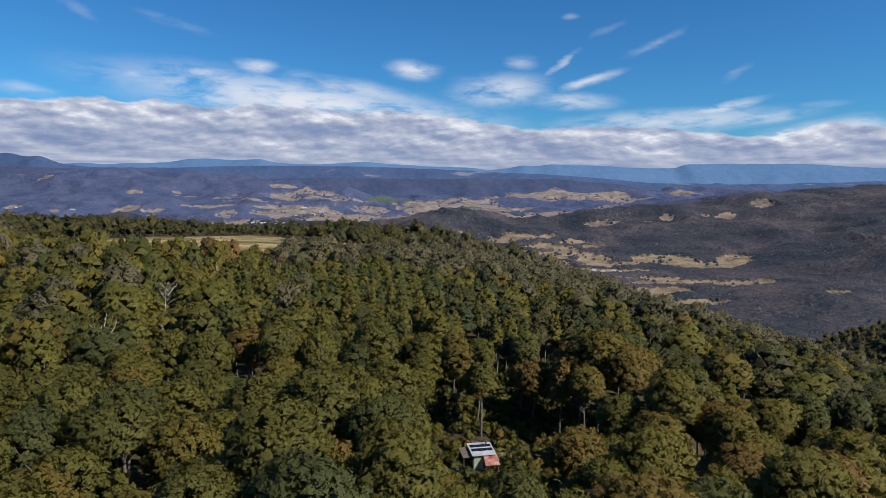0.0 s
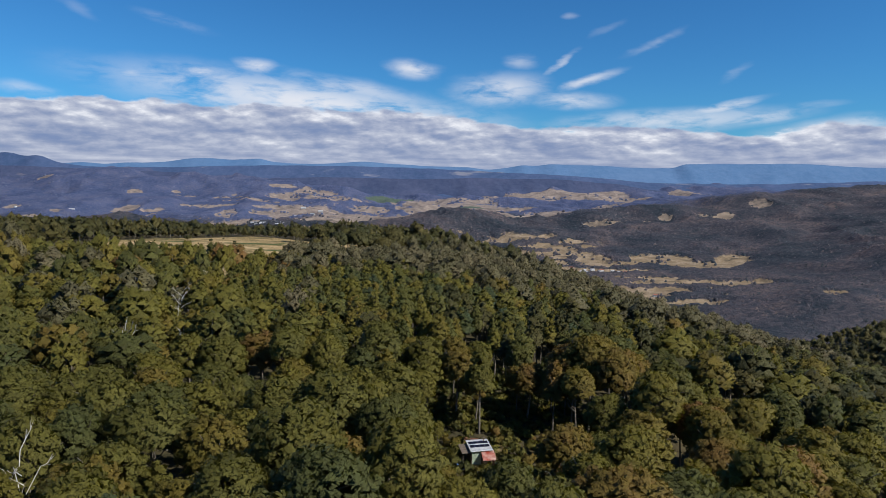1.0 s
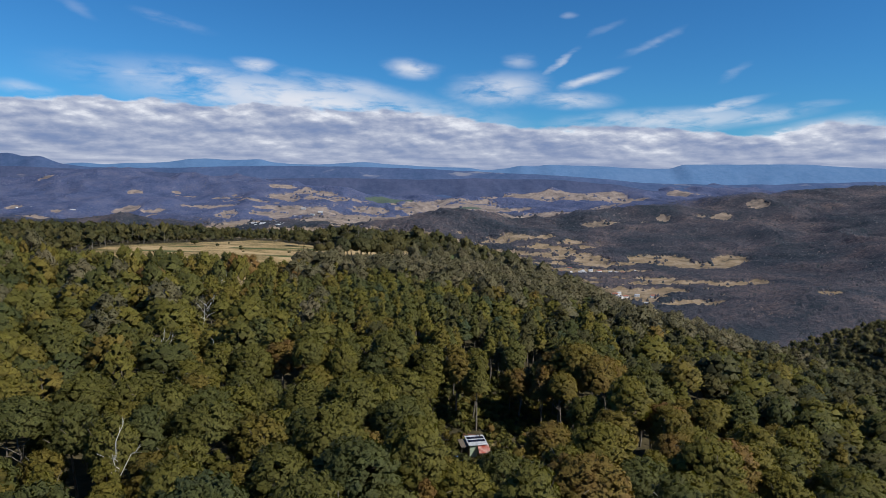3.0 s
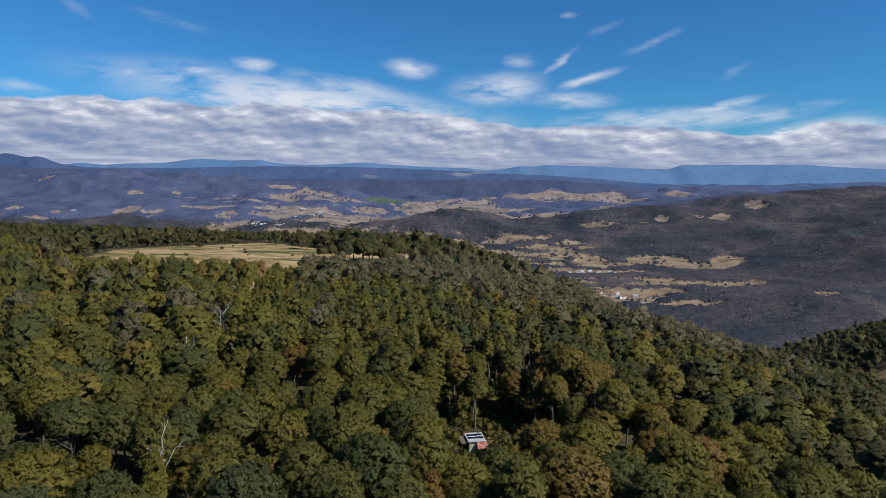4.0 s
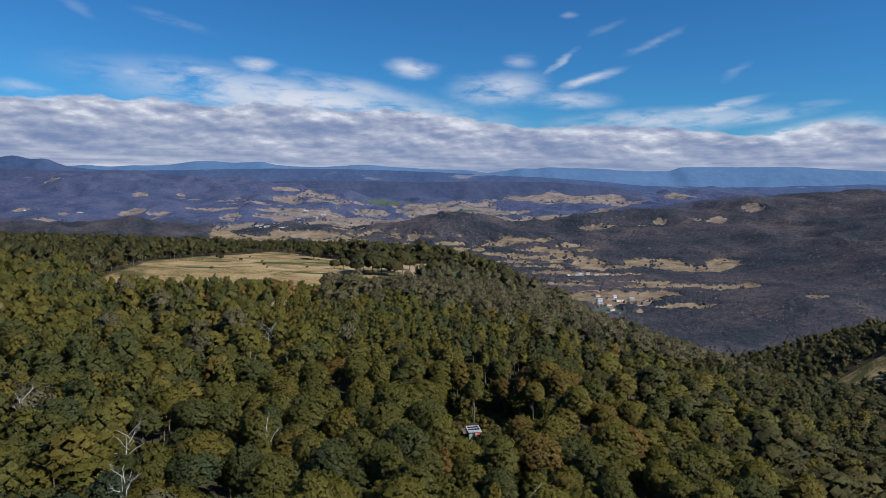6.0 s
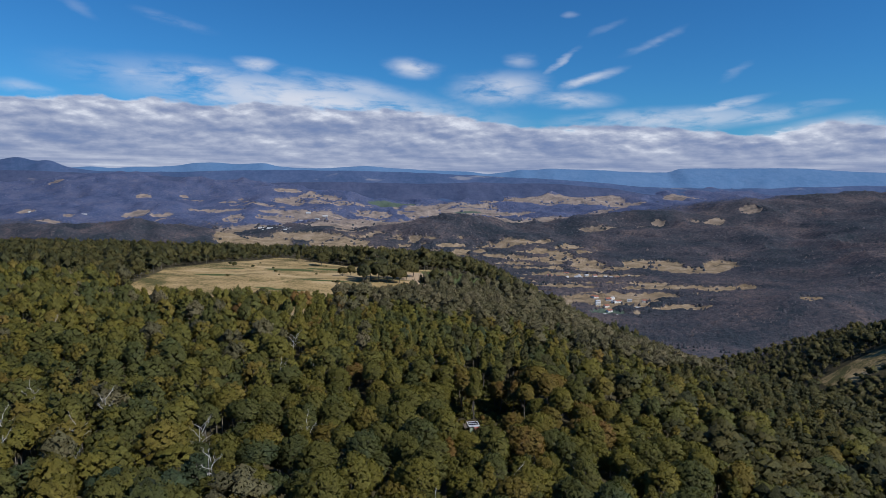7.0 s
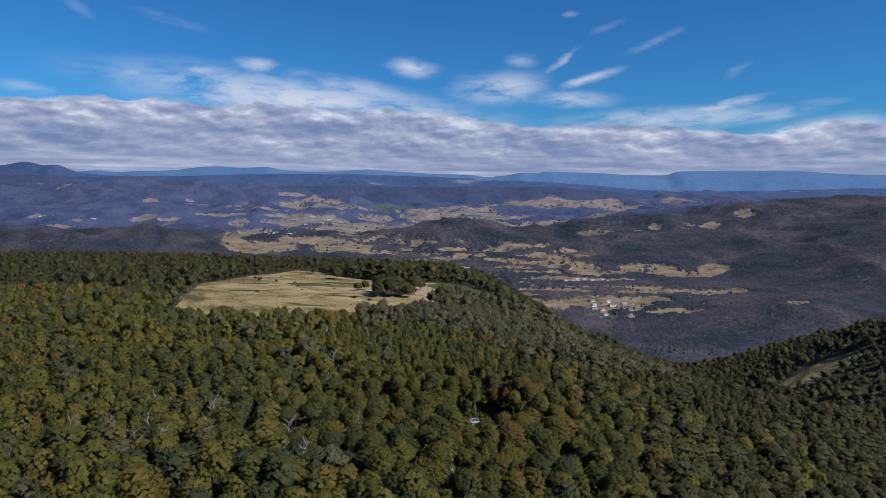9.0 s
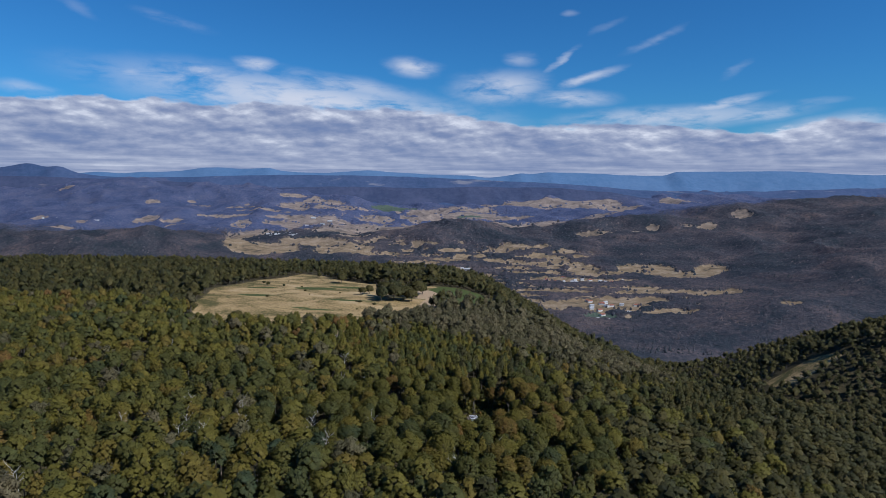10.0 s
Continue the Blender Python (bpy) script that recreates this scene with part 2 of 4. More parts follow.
def ground_build(g):
    pos = place(g)
    big, mid, fine = g.noise(pos, 0.010, 5), g.noise(pos, 0.05, 5, 0.6), g.noise(pos, 0.6, 5, 0.65)
    wisp = g.noise(g.scaled(pos, (0.8, 1.15, 1.0)), 0.022, 7, 0.62, 0.8)
    dry = g.ramp(g.math("ADD", g.math("MULTIPLY", wisp, 0.6), g.math("MULTIPLY", fine, 0.4)),
                 [(0.42, (0.085, 0.080, 0.030)), (0.465, (0.20, 0.150, 0.066)), (0.52, (0.35, 0.247, 0.116)), (0.62, (0.46, 0.345, 0.19))])
    # tan: far grass, its pinkish grey is haze put into the colour
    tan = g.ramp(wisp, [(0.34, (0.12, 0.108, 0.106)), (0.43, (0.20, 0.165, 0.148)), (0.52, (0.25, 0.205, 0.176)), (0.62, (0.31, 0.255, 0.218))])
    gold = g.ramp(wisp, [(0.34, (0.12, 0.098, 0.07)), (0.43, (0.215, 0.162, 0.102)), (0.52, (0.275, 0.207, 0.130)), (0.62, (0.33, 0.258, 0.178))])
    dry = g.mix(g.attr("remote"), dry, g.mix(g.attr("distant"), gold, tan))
    # far crops are dulled towards blue in the same way, for haze
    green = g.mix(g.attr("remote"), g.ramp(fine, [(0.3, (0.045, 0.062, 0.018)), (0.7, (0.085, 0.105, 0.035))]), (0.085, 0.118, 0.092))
    litter = g.ramp(g.math("ADD", g.math("MULTIPLY", mid, 0.5), g.math("MULTIPLY", fine, 0.5)),
                    [(0.35, (0.030, 0.030, 0.016)), (0.55, (0.075, 0.062, 0.034)), (0.75, (0.13, 0.105, 0.06))])
    tufts = g.noise(pos, 0.085, 5, 0.75)
    # wooded ground far off, with the haze mixed into its blue
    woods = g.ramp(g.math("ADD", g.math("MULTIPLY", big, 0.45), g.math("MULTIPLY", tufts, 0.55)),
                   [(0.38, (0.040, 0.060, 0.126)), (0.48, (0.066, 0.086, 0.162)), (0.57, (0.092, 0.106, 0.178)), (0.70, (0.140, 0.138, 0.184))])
    soil = g.ramp(fine, [(0.3, (0.30, 0.21, 0.13)), (0.7, (0.45, 0.34, 0.22))])
    wob = g.math("MULTIPLY", g.math("SUBTRACT", mid, 0.5), 0.6)

    def zone(name, soft=0.07):
        return g.step(g.math("ADD", g.attr(name), wob), 0.5 - soft, 0.5 + soft)
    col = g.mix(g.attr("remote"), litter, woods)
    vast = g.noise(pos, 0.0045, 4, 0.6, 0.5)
    # nearer hills: dark and bluish tones stand in for cloud shade and haze
    shaded_hills = g.ramp(g.math("ADD", g.math("MULTIPLY", vast, 0.5), g.math("MULTIPLY", tufts, 0.5)), [(0.36, (0.018, 0.028, 0.036)), (0.45, (0.034, 0.042, 0.054)), (0.54, (0.072, 0.065, 0.075)), (0.63, (0.135, 0.108, 0.100))])
    col = g.mix(zone("shaded_hills", 0.3), col, shaded_hills)
    col = g.mix(zone("grass"), col, dry)
    col = g.mix(zone("crop"), col, green)
    col = g.mix(zone("track"), col, soil)
    bump = g.math("ADD", g.math("MULTIPLY", mid, 2.0), g.math("MULTIPLY", fine, 0.35))
    bump = g.math("ADD", bump, g.math("MULTIPLY", g.math("MULTIPLY", tufts, g.attr("remote")), 9.0))
    return surface(g, col, 0.95, bump=bump, height=0.8, spec=0.1)


M_GROUND = material("ground", ground_build)


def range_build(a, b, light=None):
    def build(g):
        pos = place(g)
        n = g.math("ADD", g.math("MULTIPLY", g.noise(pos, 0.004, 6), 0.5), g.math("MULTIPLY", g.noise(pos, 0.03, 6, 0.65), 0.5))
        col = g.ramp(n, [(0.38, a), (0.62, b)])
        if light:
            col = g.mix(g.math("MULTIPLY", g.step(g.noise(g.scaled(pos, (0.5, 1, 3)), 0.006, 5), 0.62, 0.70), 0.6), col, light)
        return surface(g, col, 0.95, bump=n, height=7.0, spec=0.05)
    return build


# aerial haze painted as blue, paler on the farthest range
M_RANGE = material("hazed_wooded_range", range_build((0.042, 0.074, 0.150), (0.076, 0.108, 0.200), (0.25, 0.25, 0.28)))
M_FOOT = material("hazed_wooded_foothills", range_build((0.042, 0.060, 0.116), (0.072, 0.087, 0.152), (0.28, 0.25, 0.24)))
M_FAR = material("haze_blue_range", range_build((0.078, 0.158, 0.290), (0.108, 0.190, 0.325)))


def plain_build(a, b, rough=0.7, metal=0.0, scale=3.0):
    def build(g):
        n = g.noise(place(g), scale, 5, 0.6)
        return surface(g, g.ramp(n, [(0.35, a), (0.65, b)]), rough, metal, bump=n, height=0.01)
    return build


M_TIN = material("corrugated_tin", plain_build((0.50, 0.51, 0.52), (0.72, 0.73, 0.74), 0.45, 0.3))
M_RED = material("flaking_red_tin", plain_build((0.30, 0.050, 0.030), (0.48, 0.33, 0.28), 0.7, 0.0, 1.1))
M_RUST = material("rusted_tin", plain_build((0.09, 0.042, 0.026), (0.17, 0.075, 0.042), 0.85))
M_PALE = material("pale_green_boards", plain_build((0.30, 0.38, 0.28), (0.42, 0.50, 0.38), 0.7))
M_TIMBER = material("weathered_timber", plain_build((0.10, 0.08, 0.06), (0.22, 0.18, 0.14), 0.85))
M_PANEL = material("solar_cell_glass", plain_build((0.010, 0.012, 0.025), (0.016, 0.020, 0.045), 0.15))
M_WHITE = material("white_paint", plain_build((0.62, 0.62, 0.60), (0.78, 0.78, 0.76), 0.6))
M_GLASS = material("dark_window_glass", plain_build((0.02, 0.025, 0.03), (0.03, 0.035, 0.04), 0.1))
M_ROOF = material("pale_roof_sheet", plain_build((0.30, 0.31, 0.33), (0.52, 0.52, 0.53), 0.6))
M_ROOFRED = material("brick_red_roof", plain_build((0.25, 0.10, 0.07), (0.34, 0.15, 0.10), 0.8))
M_WATER = material("dam_water", plain_build((0.020, 0.032, 0.05), (0.026, 0.040, 0.06), 0.12, 0.0, 0.2))
M_TARP = material("blue_tarpaulin", plain_build((0.05, 0.10, 0.24), (0.08, 0.15, 0.32), 0.5))
M_SOIL = material("bare_earth", plain_build((0.28, 0.20, 0.12), (0.42, 0.32, 0.20), 0.95, 0.0, 0.5))

# ---- shape of the land ----
rng = np.random.default_rng(7)


def lattice(x, y, seed):
    """Smooth value noise, 0 to 1, one cell per unit."""
    xi, yi = np.floor(x).astype(np.int64), np.floor(y).astype(np.int64)
    fx, fy = x - xi, y - yi
    fx, fy = fx * fx * (3 - 2 * fx), fy * fy * (3 - 2 * fy)

    def h(a, b):
        n = (a * 374761393 + b * 668265263 + seed * 974711) & 0x7FFFFFFF
        n = ((n ^ (n >> 13)) * 1274126177) & 0x7FFFFFFF
        return ((n ^ (n >> 16)) & 0xFFFF) / 65535.0
    return (h(xi, yi) * (1 - fx) + h(xi + 1, yi) * fx) * (1 - fy) + (h(xi, yi + 1) * (1 - fx) + h(xi + 1, yi + 1) * fx) * fy


def fbm(x, y, size, seed, octaves=4):
    out, amp, total = 0.0, 1.0, 0.0
    for k in range(octaves):
        out = out + amp * (lattice(x / size * 2 ** k + 17.3 * k, y / size * 2 ** k + 5.1 * k, seed + k) - 0.5)
        total, amp = total + amp, amp * 0.5
    return out / total * 2


def bell(x, y, cx, cy, sx, sy, turn=0.0):
    k, s = math.cos(radians(turn)), math.sin(radians(turn))
    u, v = ((x - cx) * k + (y - cy) * s) / sx, ((y - cy) * k - (x - cx) * s) / sy
    return np.exp(-(u * u + v * v))


def softplus(v):
    return np.log1p(np.exp(np.clip(v, -30, 30))) + np.maximum(v - 30, 0)


def smooth(v, lo, hi):
    t = np.clip((v - lo) / (hi - lo), 0, 1)
    return t * t * (3 - 2 * t)


Y_KNOTS = np.array([-420, -200, -60, 0, 60, 110, 180, 240, 290, 330, 420, 600, 700, 850, 980, 1080, 1350, 1700, 2200, 2600, 3300, 3900, 4300, 4800], float)
Z_KNOTS = np.array([48, 42, 34, 29, 20, 17, 17, 13.5, 10.5, 11, 10, -2, -9, -24, -40, -90, -215, -252, -248, -215, -167, -92, -20, 40], float)


def profile(y):
    out = 0.0
    for k, w in ((-24, 0.25), (0, 0.5), (24, 0.25)):
        out = out + w * np.interp(y + k, Y_KNOTS, Z_KNOTS)
    return out


def height(x, y):
    z = profile(y)
    near = 1 - smooth(y, 1000, 1400)
    z = z - near * (10.1 + 6.0 * smooth(y, 230, 380) + 7.0 * smooth(y, 380, 600)) * softplus((x - 45.5 + 3 * smooth(y, 0, 300)) / 35.0)
    z = z + near * 0.02 * np.clip(-x - 60, 0, 400)
    z = z + 250 * bell(x, y, 539, 558, 188, 304) * near
    z = z - 34 * bell(x, y, 235, 560, 60, 190, 12) * near
    z = z - 70 * smooth(x, 60, 320) * (smooth(y, 1000, 1220) - smooth(y, 1400, 1720))
    z = np.maximum(z, -262)
    # knoll and ridge across the valley to the west
    z = z + (58 + 36 * fbm(x, y, 170, 15, 4)) * bell(x, y, -1330, 2500, 320, 300) + (32 + 40 * fbm(x, y, 240, 16, 4)) * bell(x, y, -2050, 2300, 640, 420)
    z = z + 75 * bell(x, y, -2500, 4150, 1500, 420)
    # low wooded rise in the valley
    z = z + 62 * bell(x, y, 150, 2950, 620, 190, 4)
    # the massif to the east
    crest = np.interp(x, [300, 800, 1100, 1500, 2300, 3600], [0, 38, 88, 152, 226, 265])
    z = z + crest * np.exp(-((y - 3150 + 0.12 * (x - 1400)) / np.where(y < 3150, 760, 420)) ** 2)
    z = z + 115 * bell(x, y, 1750, 1850, 520, 420) + 45 * bell(x, y, 930, 1480, 240, 190)
    # bare rolling hills beyond the farms
    z = z + 50 * bell(x, y, 930, 4090, 430, 120) + 30 * bell(x, y, 250, 3900, 300, 90) + 36 * bell(x, y, -720, 3960, 260, 90)
    rough = smooth(y, 900, 1800)
    z = z + rough * smooth(np.abs(z + 250), 5, 60) * (40 * fbm(x, y, 520, 3) + 84 * (0.3 - np.abs(fbm(x + 0.4 * y, y, 420, 203, 4))))
    z = z + 1.6 * fbm(x, y, 60, 11, 3)
    return z


def inside(x, y, cx, cy, rx, ry, turn=0.0, wob=0.25, seed=1, size=60):
    """About 1 within an uneven patch, 0 outside, 0.5 on its edge."""
    k, s = math.cos(radians(turn)), math.sin(radians(turn))
    u, v = ((x - cx) * k + (y - cy) * s) / rx, ((y - cy) * k - (x - cx) * s) / ry
    d = np.sqrt(u * u + v * v) + wob * fbm(x, y, size, seed, 3)
    return np.clip(0.5 + (1 - d) * 1.2, 0, 1)


def paddock(x, y):
    """The hill paddock: an uneven four-sided clearing."""
    n = 9 * fbm(x, y, 45, 21, 3)
    west = x - np.interp(y, [250, 317, 389, 441, 489, 551, 603, 684], [-215, -230, -255, -262, -273, -258, -246, -222]) + n
    east = (-30 + 0.10 * (y - 350)) - x + n
    south = y - np.interp(x, [-225, -150, -90, -60, -35], [250, 260, 276, 305, 340]) + n
    north = np.interp(x, [-242, -222, -195, -153, -122, -62, -34], [610, 680, 684, 612, 595, 577, 590]) - y + n
    d = np.minimum(np.minimum(west, east), np.minimum(south, north))
    return np.clip(0.5 + d / 14, 0, 1)


# dry paddocks of the valley: east, north, half sizes
FIELDS_WEST = [
    (-2586, 4039, 42, 35), (-1918, 3810, 50, 22), (-1686, 3878, 29, 13), (-1613, 3832, 91, 16), (-1367, 3752, 60, 26), (-2337, 3341, 45, 36), (-2026, 3221, 25, 34),
    (-2108, 3100, 135, 18), (-1764, 3421, 78, 60), (-1600, 3381, 81, 50), (-1436, 3553, 85, 30), (-1285, 3507, 100, 45), (-1420, 3250, 190, 24),
]
FIELDS_FLATS = [
    (-989, 2976, 130, 110), (-1173, 3269, 38, 84), (-1090, 2760, 77, 70), (-867, 2572, 140, 90), (-775, 3389, 162, 110), (-609, 3018, 170, 70), (-645, 2712, 118, 66), (-481, 2598, 101, 64),
    (-347, 2538, 174, 19), (-489, 3198, 183, 90), (-236, 3107, 207, 50), (235, 3092, 235, 36), (336, 3539, 168, 31), (504, 3126, 133, 46), (815, 3444, 163, 60),
]
FIELDS_HILLS = [
    (-995, 3760, 107, 100), (-1131, 3614, 86, 36), (-875, 3870, 153, 74), (-1061, 4029, 106, 50), (-667, 3714, 193, 70), (-108, 3805, 181, 110), (0, 3583, 271, 90), (109, 3826, 162, 49),
    (250, 4010, 134, 110), (599, 3985, 336, 114), (898, 3998, 225, 140), (1031, 3923, 221, 40), (1400, 4150, 175, 70), (1543, 4136, 154, 60),
]
FIELDS_EAST = [
    (256, 2636, 125, 30), (412, 2661, 44, 22), (74, 2539, 62, 24), (192, 2446, 48, 54), (259, 2406, 59, 50), (440, 2429, 52, 66), (499, 2369, 42, 40), (701, 2863, 92, 24),
    (991, 2920, 30, 29), (904, 2876, 28, 24), (1142, 2879, 24, 36), (1236, 2871, 55, 29), (1439, 2955, 42, 49), (779, 2263, 105, 96), (897, 2163, 112, 66), (1003, 2207, 66, 86),
]
FIELDS_FLOOR = [
    (398, 2110, 125, 60), (517, 2083, 130, 32), (643, 1948, 105, 26), (733, 1872, 85, 36), (848, 1834, 84, 52), (929, 1851, 30, 40), (352, 1894, 86, 40), (485, 1635, 24, 18),
    (531, 1623, 27, 22), (575, 1658, 22, 18), (432, 1778, 90, 14), (45, 2300, 113, 16), (671, 1599, 18, 24), (917, 1485, 34, 22),
]
GRASS_PATCHES = FIELDS_WEST + FIELDS_FLATS + FIELDS_HILLS + FIELDS_EAST + FIELDS_FLOOR
CROP_PATCHES = [(8, 520, 44, 80, 4), (-165, 515, 26, 12, 0), (-210, 440, 22, 6, 0), (-110, 420, 26, 5, 0), (-225, 505, 20, 6, 10), (-130, 540, 24, 8, 0), (-140, 375, 26, 4, -6), (-367, 3901, 147, 56, 0), (102, 3565, 101, 12, 0), (420, 1560, 50, 40, 0), (-900, 2900, 160, 24, 0)]


def grass_at(x, y):
    g = np.maximum(paddock(x, y), inside(x, y, 366, 440, 38, 22, 20, 0.3, 39, 24))
    low = smooth(y, 1450, 1600) * (1 - smooth(y, 3850, 4000)) * (1 - smooth(height(x, y) - profile(y), 15, 55)) * (1 - smooth(np.abs(x - 480 + np.where(y < 2700, 0.30, 0.52) * (y - 1470)) - 0.16 * (y - 1470), 180, 420))
    g = np.maximum(g, low * np.clip(0.5 + 3.0 * (np.abs(fbm(x, 1.8 * y, 130, 141, 4)) - 0.215), 0, 1))
    for i, (cx, cy, rx, ry) in enumerate(GRASS_PATCHES):
        rx, ry = (rx * 1.3, ry * 1.3) if (cx, cy, rx, ry) in FIELDS_FLATS else (rx, ry)
        g = np.maximum(g, inside(x, y, cx, cy, rx, ry, (i * 37 % 13) - 6, 0.42, 40 + i, max(ry * 1.2, 30)))
    return g


def crop_at(x, y):
    c = 0.0
    for i, (cx, cy, rx, ry, turn) in enumerate(CROP_PATCHES):
        c = np.maximum(c, inside(x, y, cx, cy, rx, ry, turn, 0.12, 90 + i))
    return c


def track_at(x, y):
    mid = -40 + 14 * np.sin((y - 380) / 55)
    band = np.clip(0.5 + (8 - np.abs(x - mid)) / 12, 0, 1) * smooth(y, 395, 410) * (1 - smooth(y, 540, 560))
    return np.maximum(band, inside(x, y, -36, 500, 22, 40, 10, 0.3, 77, 25))


HUT = (4.9, 96.0)


def clearing(x, y):
    a = np.maximum(inside(x, y, HUT[0] + 0.5, HUT[1] - 4, 6.0, 9.5, 0, 0.2, 5, 8), inside(x, y, HUT[0] + 7, HUT[1] + 12, 3.2, 8, -20, 0.2, 6, 8))
    return np.maximum(a, inside(x, y, 5.5, 143, 4.0, 12, -8, 0.2, 7, 8))


def grid_mesh(name, xs, ys, zf):
    X, Y = np.meshgrid(xs, ys)
    V = np.stack([X.ravel(), Y.ravel(), zf(X, Y).ravel()], 1)
    nx, ny = len(xs), len(ys)
    i = (np.arange(ny - 1)[:, None] * nx + np.arange(nx - 1)[None, :]).ravel()
    Q = np.stack([i, i + 1, i + 1 + nx, i + nx], 1)
    return poly_mesh(name, V, Q), V


def poly_mesh(name, V, F, index=None, normals=None):
    """A smooth-shaded mesh from arrays; F holds rows of 3 or 4 corners."""
    me = bpy.data.meshes.new(name)
    n, k = F.shape
    me.vertices.add(len(V))
    me.vertices.foreach_set("co", np.ascontiguousarray(V, np.float32).ravel())
    me.loops.add(n * k)
    me.loops.foreach_set("vertex_index", np.ascontiguousarray(F, np.int32).ravel())
    me.polygons.add(n)
    me.polygons.foreach_set("loop_start", np.arange(0, n * k, k, dtype=np.int32))
    me.polygons.foreach_set("use_smooth", np.ones(n, bool))
    if index is not None:
        me.polygons.foreach_set("material_index", np.ascontiguousarray(index, np.int32))
    me.update(calc_edges=True)
    if normals is not None:
        me.normals_split_custom_set_from_vertices(np.ascontiguousarray(normals, np.float32))
    return me


def attribute(me, name, values):
    a = me.attributes.new(name, "FLOAT", "POINT")
    a.data.foreach_set("value", np.ascontiguousarray(values, np.float32))


def steps(stops):
    """Coordinates from rows of (from, to, step)."""
    return np.concatenate([np.arange(a, b, s, dtype=float) for a, b, s in stops])


def canopy_height(x, y):
    z = height(x, y)
    wooded = smooth(y, 1000, 1300) * (1 - smooth(np.maximum(grass_at(x, y), crop_at(x, y)), 0.35, 0.6))
    return z + wooded * (5 + 7 * lattice(x / 17, y / 17, 61) + 4 * lattice(x / 9, y / 9, 62))


def make_ground():
    xs = steps([(-5000, -2600, 80), (-2600, -700, 20), (-700, -260, 10), (-260, 260, 6.5), (260, 700, 10), (700, 2600, 17), (2600, 5001, 80)])
    ys = steps([(-420, 260, 14), (260, 660, 7), (660, 1300, 16), (1300, 3200, 12), (3200, 4781, 18)])
    me, V = grid_mesh("ground", xs, ys, canopy_height)
    x, y = V[:, 0], V[:, 1]
    attribute(me, "grass", np.maximum(grass_at(x, y), 0.62 * clearing(x, y)))
    attribute(me, "shaded_hills", shaded_hills_at(x, y))
    attribute(me, "crop", crop_at(x, y))
    attribute(me, "track", track_at(x, y))
    # by distance: blend towards the colours that hold the haze
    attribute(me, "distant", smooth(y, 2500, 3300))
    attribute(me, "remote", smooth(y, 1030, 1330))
    me.materials.append(M_GROUND)
    tagged(new("ground", me), "wooded hill falling to a broad dry farming valley", "ground", kind="structure")


def make_range(name, label, north, xs, tops, foot, mat, seed, rough, deep=420):
    """A ridge across the view with an uneven crest and a long front slope."""
    ax = np.arange(-4600, 4600, 18.0)
    rows = np.linspace(0, 1, 26)
    crest = np.interp(ax, xs, tops)
    crest = sum(np.interp(ax + k, xs, tops) for k in (-30, 0, 30)) / 3 + rough * fbm(ax, ax * 0 + seed, 190, seed, 5)

    def zf(X, Y):
        f = (Y - (north - deep)) / deep
        c = np.broadcast_to(crest, X.shape)
        spur = (0.28 - np.abs(fbm(X, Y, 300, seed + 9, 4))) * (0.42 if deep < 400 else 0.2) * (1 - f) * f * 4
        return foot + (c - foot) * np.clip(f ** 1.25 + spur * 0.6, 0, 1) + rough * 0.4 * fbm(X, Y, 120, seed + 5, 3) * f * (1 - f)
    me, _ = grid_mesh(name, ax, north - deep + rows * deep, zf)
    me.materials.append(mat)
    tagged(new(name, me), label, "mountains", kind="structure")


# ---- trees ----
def ball(level):
    """A unit icosphere, as vertices and triangles."""
    bm = bmesh.new()
    bmesh.ops.create_icosphere(bm, subdivisions=level, radius=1.0)
    bm.verts.index_update()
    v = np.array([tuple(q.co) for q in bm.verts])
    f = np.array([[q.index for q in face.verts] for face in bm.faces])
    bm.free()
    return v, f


OCTA = (np.array([(1, 0, 0), (-1, 0, 0), (0, 1, 0), (0, -1, 0), (0, 0, 1), (0, 0, -1)], float) * 1.12,
        np.array([(0, 2, 4), (2, 1, 4), (1, 3, 4), (3, 0, 4), (2, 0, 5), (1, 2, 5), (3, 1, 5), (0, 3, 5)]))
BALLS = [OCTA, ball(1), ball(2)]


def unit(v):
    return v / np.maximum(np.linalg.norm(v, axis=-1, keepdims=True), 1e-9)


def join(parts):
    """Joins (vertices, triangles, normals, material index) rows."""
    V, F, N, I, n = [], [], [], [], 0
    for v, f, nn, i in parts:
        V.append(v), F.append(f + n), N.append(nn), I.append(np.full(len(f), i, np.int32))
        n += len(v)
    return np.concatenate(V), np.concatenate(F), np.concatenate(N), np.concatenate(I)


def leaf_sprays(r, centres, radii, out_from, count, size, flat):
    """Small triangular leaf sprays over the outside of leaf clumps."""
    c = np.repeat(centres, count, 0)
    rad = np.repeat(radii, count)[:, None]
    d = unit(r.normal(size=(len(c), 3)))
    away = unit(c - out_from)
    d = unit(d + 0.7 * away + np.array([0, 0, 0.2]))
    p = c + d * rad * r.uniform(0.78, 1.16, (len(c), 1)) * np.array([1, 1, flat])
    nrm = unit(d + 0.6 * r.normal(size=d.shape))
    a = unit(np.cross(nrm, unit(r.normal(size=d.shape))))
    b = np.cross(nrm, a)
    s = size * r.uniform(0.6, 1.45, (len(c), 1))
    tri = np.stack([p + a * s, p - a * s * 0.55 + b * s * 0.8, p - a * s * 0.5 - b * s * 0.8], 1)
    soft = unit(0.36 * d + 0.95 * away + 0.14 * nrm)
    return tri.reshape(-1, 3), np.arange(len(c) * 3).reshape(-1, 3), np.repeat(soft, 3, 0)


